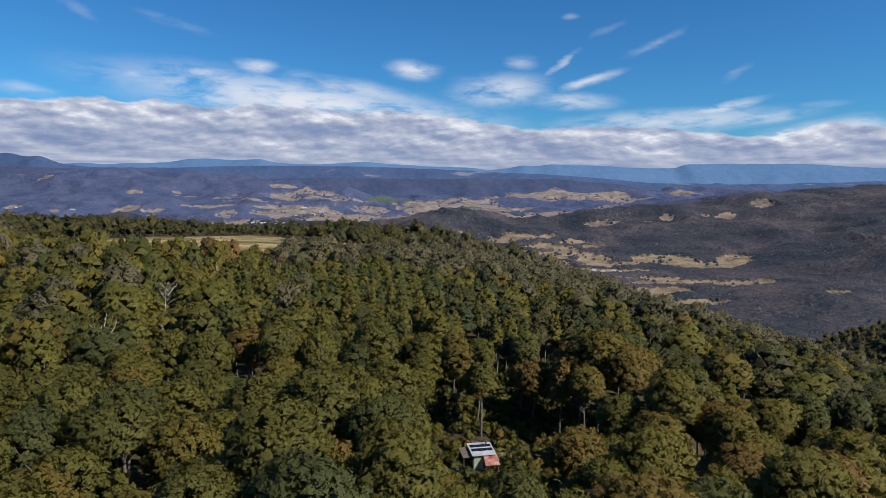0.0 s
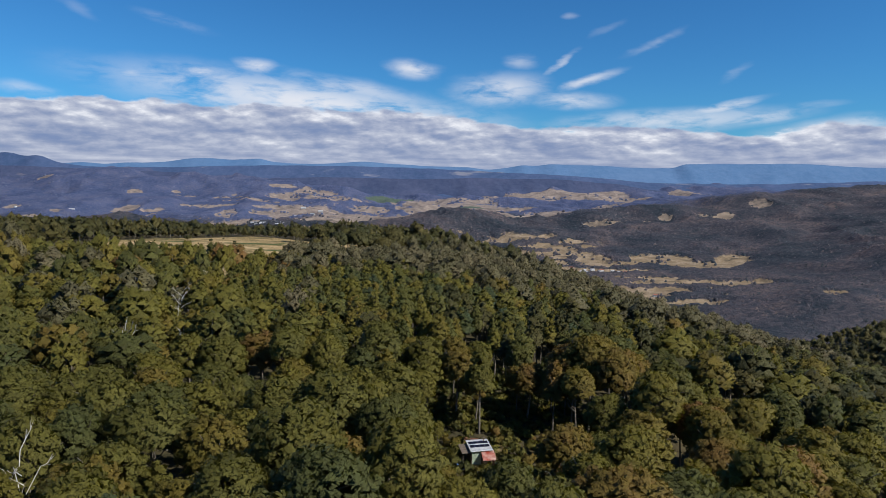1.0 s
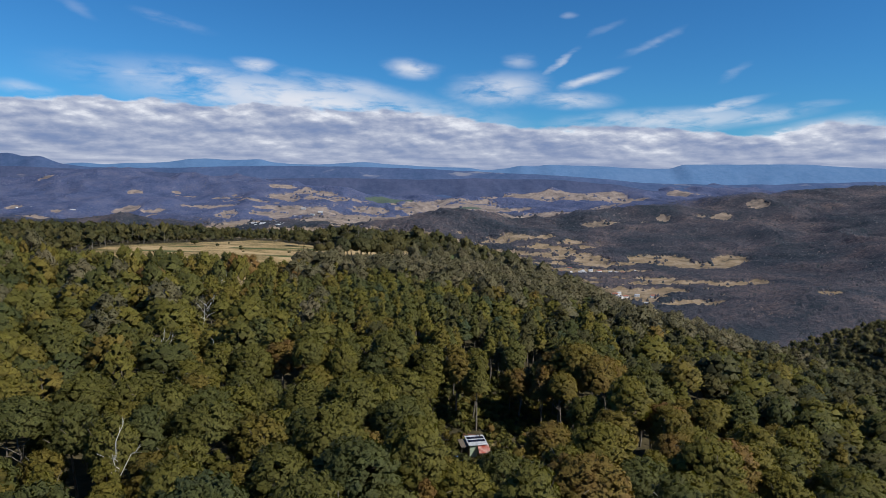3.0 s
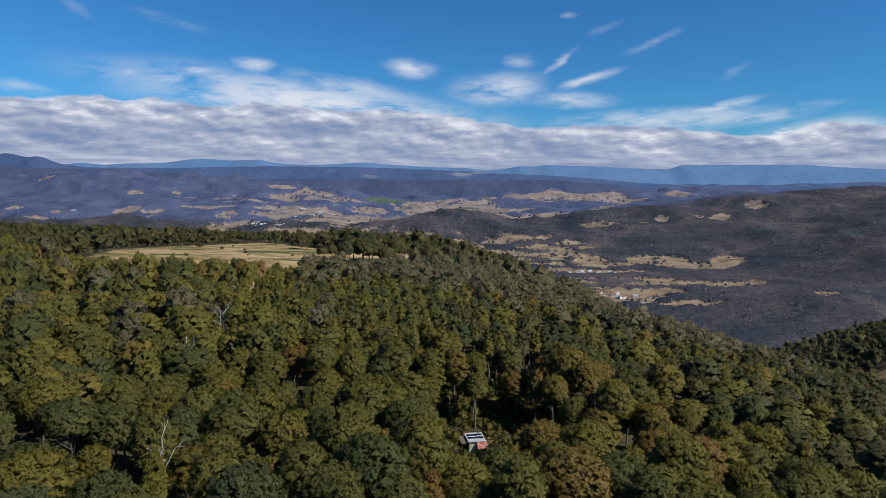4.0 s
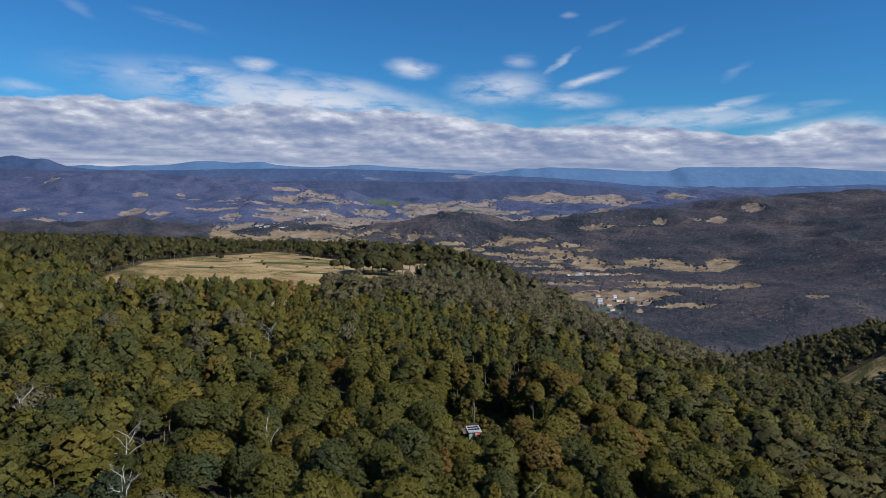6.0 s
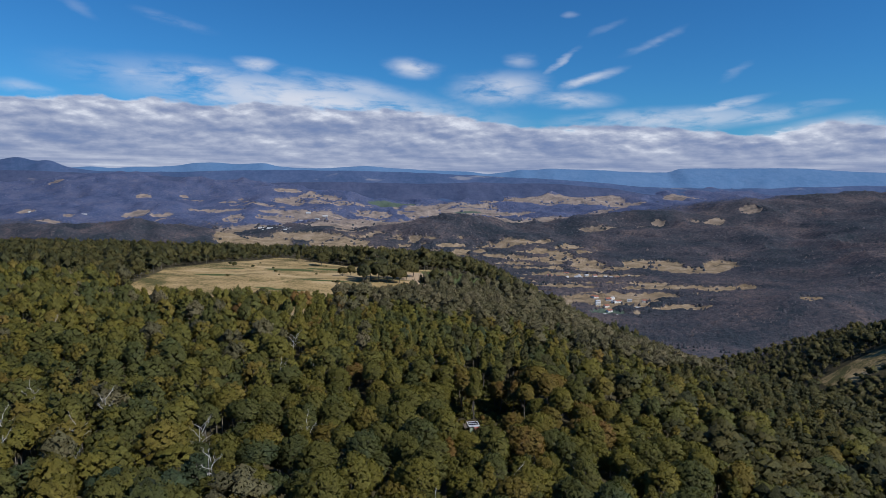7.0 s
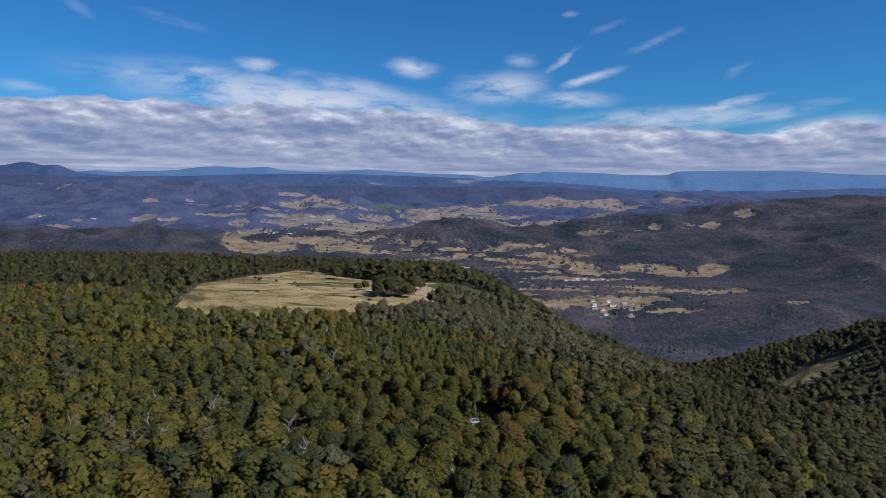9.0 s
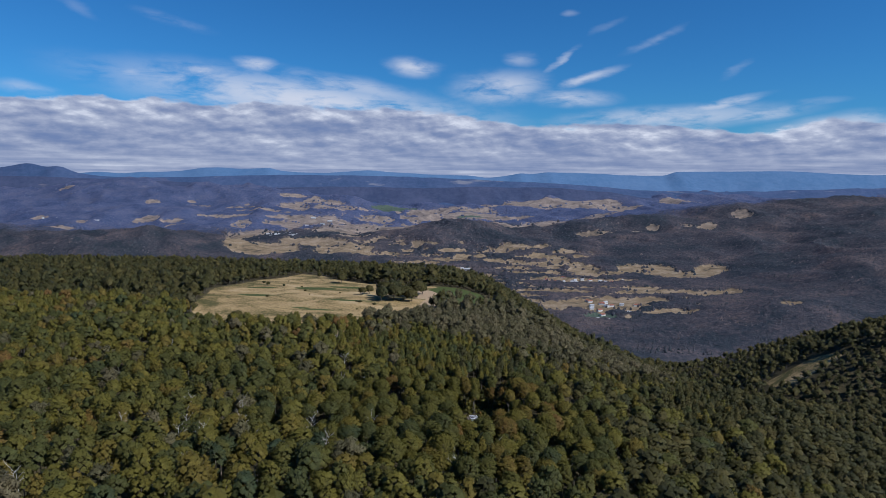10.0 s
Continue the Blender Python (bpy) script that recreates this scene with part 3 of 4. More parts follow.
def clump_cores(r, centres, radii, out_from, flat, level):
    """Uneven leaf masses inside the sprays."""
    bv, bf = BALLS[level]
    n, k = len(centres), len(bv)
    size = r.uniform(0.74, 1.0, (n, k))
    v = bv[None] * (radii[:, None, None] * size[..., None]) * np.array([1, 1, flat]) + centres[:, None]
    f = bf[None] + k * np.arange(n)[:, None, None]
    nn = unit(0.30 * np.broadcast_to(bv[None], v.shape) + 1.0 * unit(centres - out_from)[:, None])
    return v.reshape(-1, 3), f.reshape(-1, 3), nn.reshape(-1, 3)


def tube(points, radii, sides):
    """A tapered tube along a line of points."""
    pts = np.asarray(points, float)
    t = unit(np.gradient(pts, axis=0))
    ref = np.array([1.0, 0.2, 0.0])
    a = unit(np.cross(t, ref))
    b = np.cross(t, a)
    ang = np.arange(sides) * 2 * np.pi / sides
    ring = np.cos(ang)[None, :, None] * a[:, None] + np.sin(ang)[None, :, None] * b[:, None]
    v = (pts[:, None] + ring * np.asarray(radii)[:, None, None]).reshape(-1, 3)
    f = []
    for i in range(len(pts) - 1):
        for j in range(sides):
            p, q = i * sides + j, i * sides + (j + 1) % sides
            f += [(p, q, q + sides), (p, q + sides, p + sides)]
    return v, np.array(f), ring.reshape(-1, 3)


def clump_places(r, shape, n, h, wide):
    """Centres and radii of the leaf masses that fill one crown."""
    k = np.arange(n) + 0.5
    ang = k * 2.39996 + r.uniform(0, 6.283)
    if shape == "egg":
        t = 1 - np.sqrt(1 - k / n * 0.98)
        rr = wide * 0.66 * np.clip((1 - t) ** 0.75, 0.04, 1) * r.uniform(0.8, 1.1, n)
        c = np.stack([rr * np.cos(ang), rr * np.sin(ang), h * (0.56 + 0.46 * t)], 1)
        return c + r.normal(0, 0.05 * wide, c.shape), wide * (0.52 - 0.26 * t) * r.uniform(0.85, 1.2, n) * (16 / n) ** 0.42
    up = 1 - k / n * 1.5
    ring = np.sqrt(np.clip(1 - up * up, 0, 1))
    low, tall = {"dome": (0.71, 0.23), "flat": (0.77, 0.17), "full": (0.65, 0.28)}[shape]
    c = np.stack([ring * np.cos(ang) * wide * 0.72, ring * np.sin(ang) * wide * 0.72, up * h * tall * 0.9], 1) * r.uniform(0.86, 1.10, (n, 1))
    c = c * (1 + 0.27 * np.sin(2 * ang + r.uniform(0, 6))[:, None] * np.array([1, 1, 0.3])) + np.array([0, 0, h * low])
    return c, wide * r.uniform(0.30, 0.45, n) * (16 / n) ** 0.42


def crown_arrays(seed, shape, n, h, wide, level, leaves, size, flat=0.85):
    r = np.random.default_rng(seed)
    c, rad = clump_places(r, shape, n, h, wide)
    mid = np.array([0, 0, h * {"dome": 0.58, "flat": 0.65, "full": 0.52, "egg": 0.50}[shape]])
    parts = [(*clump_cores(r, c, rad, mid, flat, level), 0)]
    if leaves:
        parts.append((*leaf_sprays(r, c, rad, mid, leaves, size, flat), 0))
    return join(parts)


def trunk_arrays(seed, h, limbs, sides, girth=0.26, reach=0.5):
    r = np.random.default_rng(seed)
    n = 6 if sides > 3 else 3
    bend = np.cumsum(r.normal(0, 0.22, (n, 2)), 0)
    bend -= bend[0]
    zz = np.linspace(-1.0, h * 0.86, n)
    line = np.column_stack([bend, zz])
    parts = [(*tube(line, np.linspace(girth, girth * 0.28, n), sides), 1)]
    for _ in range(limbs):
        k = r.uniform(0.52, 0.85)
        base = np.array([np.interp(k * h * 0.86, zz, line[:, i]) for i in range(3)])
        ang = r.uniform(0, 2 * np.pi)
        out = np.array([math.cos(ang), math.sin(ang), r.uniform(0.5, 1.1)])
        length = h * r.uniform(0.11, 0.20) * reach * 2
        pts = [base + out * length * s + np.array([0, 0, 0.12 * length * s * s]) + r.normal(0, 0.06 * length, 3) * (s > 0) for s in (0, 0.35, 0.7, 1.0)]
        parts.append((*tube(pts, np.linspace(girth * 0.45, girth * 0.10, 4), max(3, sides - 2)), 1))
    return join(parts)


def spread(templates, pts, sizes, turns, tints, pick):
    """One joined mesh of many trees."""
    V, F, N, I, T, n = [], [], [], [], [], 0
    for k, (v, f, nn, i) in enumerate(templates):
        m = np.where(pick == k)[0]
        if not len(m):
            continue
        c, s = np.cos(turns[m])[:, None], np.sin(turns[m])[:, None]
        w, hgt = sizes[m, 0][:, None], sizes[m, 1][:, None]
        X = (v[None, :, 0] * c - v[None, :, 1] * s) * w + pts[m, 0][:, None]
        Y = (v[None, :, 0] * s + v[None, :, 1] * c) * w + pts[m, 1][:, None]
        Z = v[None, :, 2] * hgt + pts[m, 2][:, None]
        V.append(np.stack([X, Y, Z], 2).reshape(-1, 3))
        N.append(np.stack([nn[None, :, 0] * c - nn[None, :, 1] * s, nn[None, :, 0] * s + nn[None, :, 1] * c, np.broadcast_to(nn[None, :, 2], X.shape)], 2).reshape(-1, 3))
        F.append((f[None] + (len(v) * np.arange(len(m)))[:, None, None] + n).reshape(-1, 3))
        I.append(np.tile(i, len(m)))
        T.append(np.repeat(tints[m], len(v)))
        n += len(v) * len(m)
    return np.concatenate(V), np.concatenate(F), np.concatenate(N), np.concatenate(I), np.concatenate(T)


def stuff(name, label, category, templates, pts, sizes, tints, mats, seed, pick=None):
    r = np.random.default_rng(seed)
    V, F, N, I, T = spread(templates, pts, sizes, r.uniform(0, 6.283, len(pts)), tints, r.integers(0, len(templates), len(pts)) if pick is None else pick)
    me = poly_mesh(name, V, F, I, N)
    attribute(me, "tint", T)
    for m in mats:
        me.materials.append(m)
    return tagged(new(name, me), label, category, kind="stuff")


def scatter(x0, x1, y0, y1, gap, seed):
    """Jittered grid of places."""
    r = np.random.default_rng(seed)
    X, Y = np.meshgrid(np.arange(x0, x1, gap), np.arange(y0, y1, gap))
    X = X + (np.arange(len(X))[:, None] % 2) * gap / 2
    x, y = X.ravel() + r.uniform(-0.36, 0.36, X.size) * gap, Y.ravel() + r.uniform(-0.36, 0.36, X.size) * gap
    return x, y


def in_sight(x, y, spare=25):
    return (np.abs(x + 6) < 0.74 * (y + 214) + spare) & (y > -46)


def open_land(x, y):
    g = np.maximum(np.maximum(grass_at(x, y), crop_at(x, y)), track_at(x, y))
    return np.maximum(g, clearing(x, y))


def shaded_hills_at(x, y):
    """Dry brown woods of the nearer hills, with cloud shade and haze in their colour."""
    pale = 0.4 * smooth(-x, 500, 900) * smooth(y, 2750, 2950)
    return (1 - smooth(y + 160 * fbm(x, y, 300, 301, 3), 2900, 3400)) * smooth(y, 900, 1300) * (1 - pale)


def grey_belt(x, y):
    """Dry crowns on the shoulder east of the paddock and along its edge."""
    g = np.maximum(inside(x, y, 35, 330, 95, 130, 20, 0.5, 31, 50), inside(x, y, -110, 305, 110, 22, -8, 0.4, 32, 40))
    return g


make_ground()
make_range("mountain_range_far", "mountain range on the horizon, blue haze put into its colour", 4740,
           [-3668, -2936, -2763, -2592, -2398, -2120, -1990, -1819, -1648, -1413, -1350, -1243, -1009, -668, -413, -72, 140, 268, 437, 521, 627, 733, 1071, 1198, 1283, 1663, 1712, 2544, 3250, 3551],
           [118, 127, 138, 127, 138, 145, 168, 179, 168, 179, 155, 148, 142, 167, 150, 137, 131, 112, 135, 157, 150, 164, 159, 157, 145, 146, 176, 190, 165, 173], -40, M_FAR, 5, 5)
make_range("mountain_range_near", "dark wooded range with twin peaks beyond the valley, haze in its colour", 4400,
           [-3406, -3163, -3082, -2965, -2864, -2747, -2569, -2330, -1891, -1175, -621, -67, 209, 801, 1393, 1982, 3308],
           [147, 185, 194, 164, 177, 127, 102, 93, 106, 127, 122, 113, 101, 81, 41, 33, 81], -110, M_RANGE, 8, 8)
make_range("foothills", "dark wooded foothills behind the valley farms, haze in their colour", 4230,
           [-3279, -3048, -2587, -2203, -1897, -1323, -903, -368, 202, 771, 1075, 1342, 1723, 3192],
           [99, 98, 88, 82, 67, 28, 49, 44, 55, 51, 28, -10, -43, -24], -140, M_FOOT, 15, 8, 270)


def regrowth(x, y):
    """About 1 where narrow young trees stand close, 0 where old broad crowns do."""
    e = 70 * fbm(x, y, 90, 401, 3)
    return smooth(y + e, 95, 150) * smooth(x + e, -150, -70) * (1 - smooth(x + e, 120, 210))


def plant_forest():
    # places of all trees on the hill
    rows = []
    for gap, young, seed in ((7.5, False, 1), (5.7, True, 5)):
        x, y = scatter(-480, 560, -50, 330, gap, seed)
        keep = in_sight(x, y) & (open_land(x, y) < 0.42) & ((regrowth(x, y) > 0.5) == young) & (lattice(x / 16, y / 16, 71) > 0.05)
        rows.append(np.stack([x[keep], y[keep], height(x[keep], y[keep])], 1))
    return np.concatenate(rows)


TREES = plant_forest()
# the stretch that the camera passes nearest: each tree there is a thing of its own
r0 = np.random.default_rng(12)
dist = np.hypot(TREES[:, 0] * 1.05, TREES[:, 1] - 62)
near_ix = np.argsort(dist)[:300]
is_near = np.zeros(len(TREES), bool)
is_near[near_ix] = True

SHAPES = [("dome", 64, 18.5, 4.6), ("dome", 76, 20.0, 5.4), ("full", 62, 17.0, 4.0), ("flat", 52, 18.5, 4.7), ("egg", 60, 16.5, 3.4), ("egg", 56, 15.0, 3.0), ("full", 60, 15.0, 3.6)]
BROAD, YOUNG = (0, 1, 2, 3, 6, 0, 2, 4), (4, 5, 4, 5, 4, 5, 2)


def single_tree(seed, spec):
    shape, n, h, wide = spec
    ob = new("eucalypt_tree")
    v, f, nn, i = trunk_arrays(seed, h, 7, 7)
    t = new("trunk", poly_mesh("trunk", v, f, None, nn))
    t.data.materials.append(M_BARK)
    v, f, nn, i = crown_arrays(seed + 50, shape, n, h, wide, 0, 32, 0.30)
    c = new("crown", poly_mesh("crown", v, f, None, nn))
    attribute(c.data, "tint", np.zeros(len(v)))
    c.data.materials.append(M_LEAF)
    t.parent = c.parent = ob
    return ob


def plant_singles():
    kinds = ["rounded green eucalypt with a full leafy crown", "tall broad eucalypt with clumped olive crown", "rounded eucalypt of middling height", "eucalypt with a spreading flat-topped crown",
             "narrow upright young eucalypt in close forest", "slender pointed young eucalypt", "low bushy eucalypt with dense crown"]
    protos = [tagged(single_tree(100 + k, s), kinds[k], "tree", "trees of the near forest") for k, s in enumerate(SHAPES)]
    used = [False] * len(protos)
    for q, ix in enumerate(near_ix):
        x, y, z = TREES[ix]
        k = int(r0.choice((2, 4, 6)) if abs(x - 6) < 17 and 98 < y < 140 else r0.choice(YOUNG if regrowth(TREES[ix:ix + 1, 0], TREES[ix:ix + 1, 1])[0] > 0.5 else BROAD))
        s = float(r0.uniform(0.76, 1.06))
        if -3 < x < 22 and HUT[1] - 2 < y < 108:
            s *= 0.32
        elif abs(x - 4.8) < 9.0 and 20 < y < HUT[1]:
            s = min(s, max(0.10, (61.0 - 0.478 * y - z) / 20.0))
        along, aside = (x - HUT[0]) * 0.904 - (y - HUT[1]) * 0.428, (x - HUT[0]) * 0.428 + (y - HUT[1]) * 0.904
        if 0 < along < 26 and abs(aside) < 6.5:
            s = min(s, max(0.12, (0.72 * along - 3.0) / 20.0))
        if not used[k]:
            used[k] = True
            protos[k].scale = (s, s, s)
            protos[k].location = (x, y, z - 0.2)
            continue
        m = pose(x, y, z - 0.2, 0, 0, float(r0.uniform(0, 360)))
        ob = copy_thing(protos[k], m)
        ob.scale = (s, s, s * float(r0.uniform(0.9, 1.12)))


plant_singles()


def mid_template(seed, spec, heads, level, leaves, size, sides=3, limbs=0):
    shape, n, h, wide = spec
    a = crown_arrays(seed, shape, heads, h, wide, level, leaves, size)
    b = trunk_arrays(seed + 7, h, limbs, sides)
    return join([(*a[:3], 0), (*b[:3], 1)])


def plant_middle():
    P = TREES[~is_near]
    r = np.random.default_rng(21)
    grey = (grey_belt(P[:, 0], P[:, 1]) + r.uniform(-0.45, 0.3, len(P)) > 0.5) | ((P[:, 0] < -30) & (r.uniform(0, 1, len(P)) < 0.05))
    size = np.column_stack([r.uniform(0.68, 1.10, len(P)), r.uniform(0.80, 1.10, len(P))])
    size[:, 1] *= 1 + 0.2 * smooth(P[:, 1], 150, 220) * smooth(-P[:, 0], 40, 100)
    size *= (1 - 0.18 * smooth(P[:, 0], 50, 110) * smooth(P[:, 1], 150, 220))[:, None]
    tint = r.uniform(0, 1, len(P))
    close = P[:, 1] < 165
    near_mids = [mid_template(300 + k, s, 34, 0, 9, 0.34) for k, s in enumerate(SHAPES)]
    far_mids = [mid_template(320 + k, s, 18, 0, 8, 0.42) for k, s in enumerate(SHAPES)]
    pick = np.where(regrowth(P[:, 0], P[:, 1]) > 0.5, r.choice(YOUNG, len(P)), r.choice(BROAD, len(P)))
    # dark green gully trees, spread wider to put the slope's shade into colour
    gully = (P[:, 0] - 62 - 0.12 * P[:, 1] + r.uniform(-110, 110, len(P)) > 0) & ~grey
    for sel, temps, name, mat in ((close & ~grey & ~gully, near_mids, "forest_trees", M_CANOPY), (~close & ~grey & ~gully, far_mids, "upper_forest_trees", M_CANOPY), (gully, far_mids, "gully_forest_trees", M_DARK)):
        stuff(name, "close eucalypt forest in olive, brown and green" if mat is M_CANOPY else "dark green forest on the gully side, some shade put into its colour", "forest", temps, P[sel], size[sel], tint[sel], [mat, M_BARK], 5, pick[sel])
    thin = [mid_template(340 + k, s, 10, 0, 10, 0.5, 3, 2) for k, s in enumerate(SHAPES[:4])]
    stuff("dry_forest_trees", "thin grey-crowned dry eucalypts on the shoulder", "forest", thin, P[grey], size[grey], tint[grey], [M_GREY, M_BARK], 6)
    # forest under the flight path, behind the view
    bx, by = scatter(-170, 170, -330, -46, 8.2, 3)
    back = [mid_template(380 + k, s, 5, 0, 4, 0.7) for k, s in enumerate(SHAPES)]
    size = np.column_stack([r.uniform(0.72, 1.15, len(bx)), r.uniform(0.66, 1.15, len(bx))])
    stuff("rear_forest_trees", "eucalypt forest continuing up the slope", "forest", back, np.stack([bx, by, height(bx, by)], 1), size, r.uniform(0, 1, len(bx)), [M_CANOPY, M_BARK], 11)
    # farther forest on the hill
    x, y = (np.concatenate(q) for q in zip(scatter(-760, 860, 330, 690, 8.8, 2), scatter(-760, 860, 690, 1010, 11.0, 6)))
    keep = in_sight(x, y) & (open_land(x, y) < 0.42) & (height(x, y) > -170)
    x, y = x[keep], y[keep]
    Q = np.stack([x, y, height(x, y)], 1)
    grey = grey_belt(x, y) + r.uniform(-0.45, 0.3, len(x)) > 0.5
    fars = [mid_template(400 + k, s, 5, 0, 6, 0.75) for k, s in enumerate(SHAPES[2:])]
    fars = [(v - np.array([0, 0, 4.6]), f, nn, i) for v, f, nn, i in fars]
    size = np.column_stack([r.uniform(0.8, 1.4, len(Q)), r.uniform(0.75, 1.55, len(Q))])
    size *= (np.interp(y, [560, 640], [0.92, 0.74]) * (1 - 0.15 * smooth(x, 60, 110)) * (1 + 0.55 * bell(x, y, -60, 640, 95, 60)))[:, None]
    tint = r.uniform(0, 1, len(Q))
    stuff("far_hill_trees", "dark eucalypt forest round the hill paddock", "forest", fars, Q[~grey], size[~grey], tint[~grey], [M_DARK, M_BARK], 7)
    stuff("dry_hill_trees", "grey dry trees beside the hill paddock", "forest", fars[:4], Q[grey], size[grey], tint[grey], [M_GREY, M_BARK], 8)


plant_middle()


def plant_woods():
    """Distant woods of the valley and the hills across it."""
    r = np.random.default_rng(31)
    v = np.concatenate([[(math.cos(a), math.sin(a), 0.0) for a in np.arange(5) * 1.2566], [(0.78 * math.cos(a + 0.6), 0.78 * math.sin(a + 0.6), 0.62) for a in np.arange(5) * 1.2566], [(0.1, 0, 1.05)]])
    f = np.array([(j, (j + 1) % 5, 5 + j) for j in range(5)] + [((j + 1) % 5, 5 + (j + 1) % 5, 5 + j) for j in range(5)] + [(5 + j, 5 + (j + 1) % 5, 10) for j in range(5)])
    v = v * np.array([1, 1, 0.9])
    domes = [(v * (1 + r.uniform(-0.22, 0.22, v.shape)), f, unit(v + np.array([0, 0, 0.25])), np.zeros(len(f), np.int32)) for _ in range(6)]
    pts = []
    for y0, y1, gap in ((1180, 1750, 11.5), (1750, 2400, 16), (2400, 3300, 23), (3300, 4200, 34)):
        x, y = scatter(-2900, 2900, y0, y1, gap, int(y0))
        keep = (np.abs(x) < 0.72 * (y + 60)) & (np.maximum(grass_at(x, y), crop_at(x, y)) < 0.5)
        keep &= (lattice(x / 110, y / 110, 81) > 0.18)
        keep &= (y > 1900) | ((x > 60) & (x > 0.42 * (y - 1180) - 40))
        pts.append(np.stack([x[keep], y[keep], height(x[keep], y[keep])], 1))
    # scattered paddock trees
    x, y = r.uniform(-1500, 1500, 6500), r.uniform(1450, 4000, 6500)
    keep = (grass_at(x, y) > 0.5) & (lattice(x / 60, y / 45, 83) > 0.56)
    pts.append(np.stack([x[keep], y[keep], height(x[keep], y[keep]) - 4], 1))
    P = np.concatenate(pts)
    reach = np.interp(P[:, 1], [1200, 1750, 2400, 3500], [3.6, 4.6, 6.5, 9.0])
    size = np.column_stack([reach * r.uniform(0.75, 1.3, len(P)), r.uniform(9, 15, len(P))])
    tint = r.uniform(0, 1, len(P))
    # nearer hills get the cloud-shaded leaf colour, the rest the hazier one
    dry = shaded_hills_at(P[:, 0], P[:, 1]) > 0.42
    stuff("valley_woods", "distant woods across the valley, blue haze put into their colour", "woods", domes, P[~dry], size[~dry], tint[~dry], [M_WOOD_HAZED], 9)
    stuff("hill_woods", "dry brown woods on the hill across the valley, cloud shade and haze in their colour", "woods", domes, P[dry], size[dry], tint[dry], [M_HILL_SHADED], 10)


plant_woods()


# ---- the hut in its clearing ----
def part(name, bm, mat, parent, label=""):
    me = bpy.data.meshes.new(name)
    bm.normal_update()
    bm.to_mesh(me)
    bm.free()
    me.materials.append(mat)
    ob = new(name, me)
    ob.parent = parent
    return tagged(ob, label)


def box(x0, x1, y0, y1, z0, z1, bm=None, bevel=0.0):
    bm = bm or bmesh.new()
    made = bmesh.ops.create_cube(bm, size=1.0)["verts"]
    bmesh.ops.transform(bm, matrix=Matrix.Translation(((x0 + x1) / 2, (y0 + y1) / 2, (z0 + z1) / 2)) @ Matrix.Diagonal((x1 - x0, y1 - y0, z1 - z0, 1)), verts=made)
    if bevel:
        edges = list({e for v in made for e in v.link_edges})
        bmesh.ops.bevel(bm, geom=edges, offset=bevel, segments=1, affect="EDGES")
    return bm


def slab(corners, thick, bm=None):
    """A flat plate on four corners, with thickness."""
    bm = bm or bmesh.new()
    top = [bm.verts.new(c) for c in corners]
    low = [bm.verts.new((c[0], c[1], c[2] - thick)) for c in corners]
    bm.faces.new(top)
    bm.faces.new(low[::-1])
    for k in range(4):
        bm.faces.new((top[k], low[k], low[(k + 1) % 4], top[(k + 1) % 4]))
    return bm


def wavy(x0, x1, y0, y1, z0, z1, waves):
    """A corrugated sheet from (y0, z0) up to (y1, z1)."""
    bm = bmesh.new()
    n = waves * 4
    rows = []
    for lift in (0.0, -0.03):
        for y, z in ((y0, z0), (y1, z1)):
            rows.append([bm.verts.new((x0 + (x1 - x0) * k / n, y, z + lift + 0.025 * math.sin(k * math.pi / 2))) for k in range(n + 1)])
    a, b, c, d = rows
    for k in range(n):
        bm.faces.new((a[k], a[k + 1], b[k + 1], b[k]))
        bm.faces.new((c[k], d[k], d[k + 1], c[k + 1]))
        bm.faces.new((a[k], c[k], c[k + 1], a[k + 1]))
        bm.faces.new((b[k], b[k + 1], d[k + 1], d[k]))
    return bm


def ground_z(x, y):
    return float(height(np.array([float(x)]), np.array([float(y)]))[0])


def boards(x0, x1, y, z0, z1, count, mat, parent, along="x"):
    """Upright cladding boards side by side, each a part."""
    step = (x1 - x0) / count
    for k in range(count):
        a, b = x0 + k * step + 0.008, x0 + (k + 1) * step - 0.008
        bm = box(a, b, y - 0.02, y + 0.02, z0, z1) if along == "x" else box(y - 0.02, y + 0.02, a, b, z0, z1)
        part("board", bm, mat, parent)


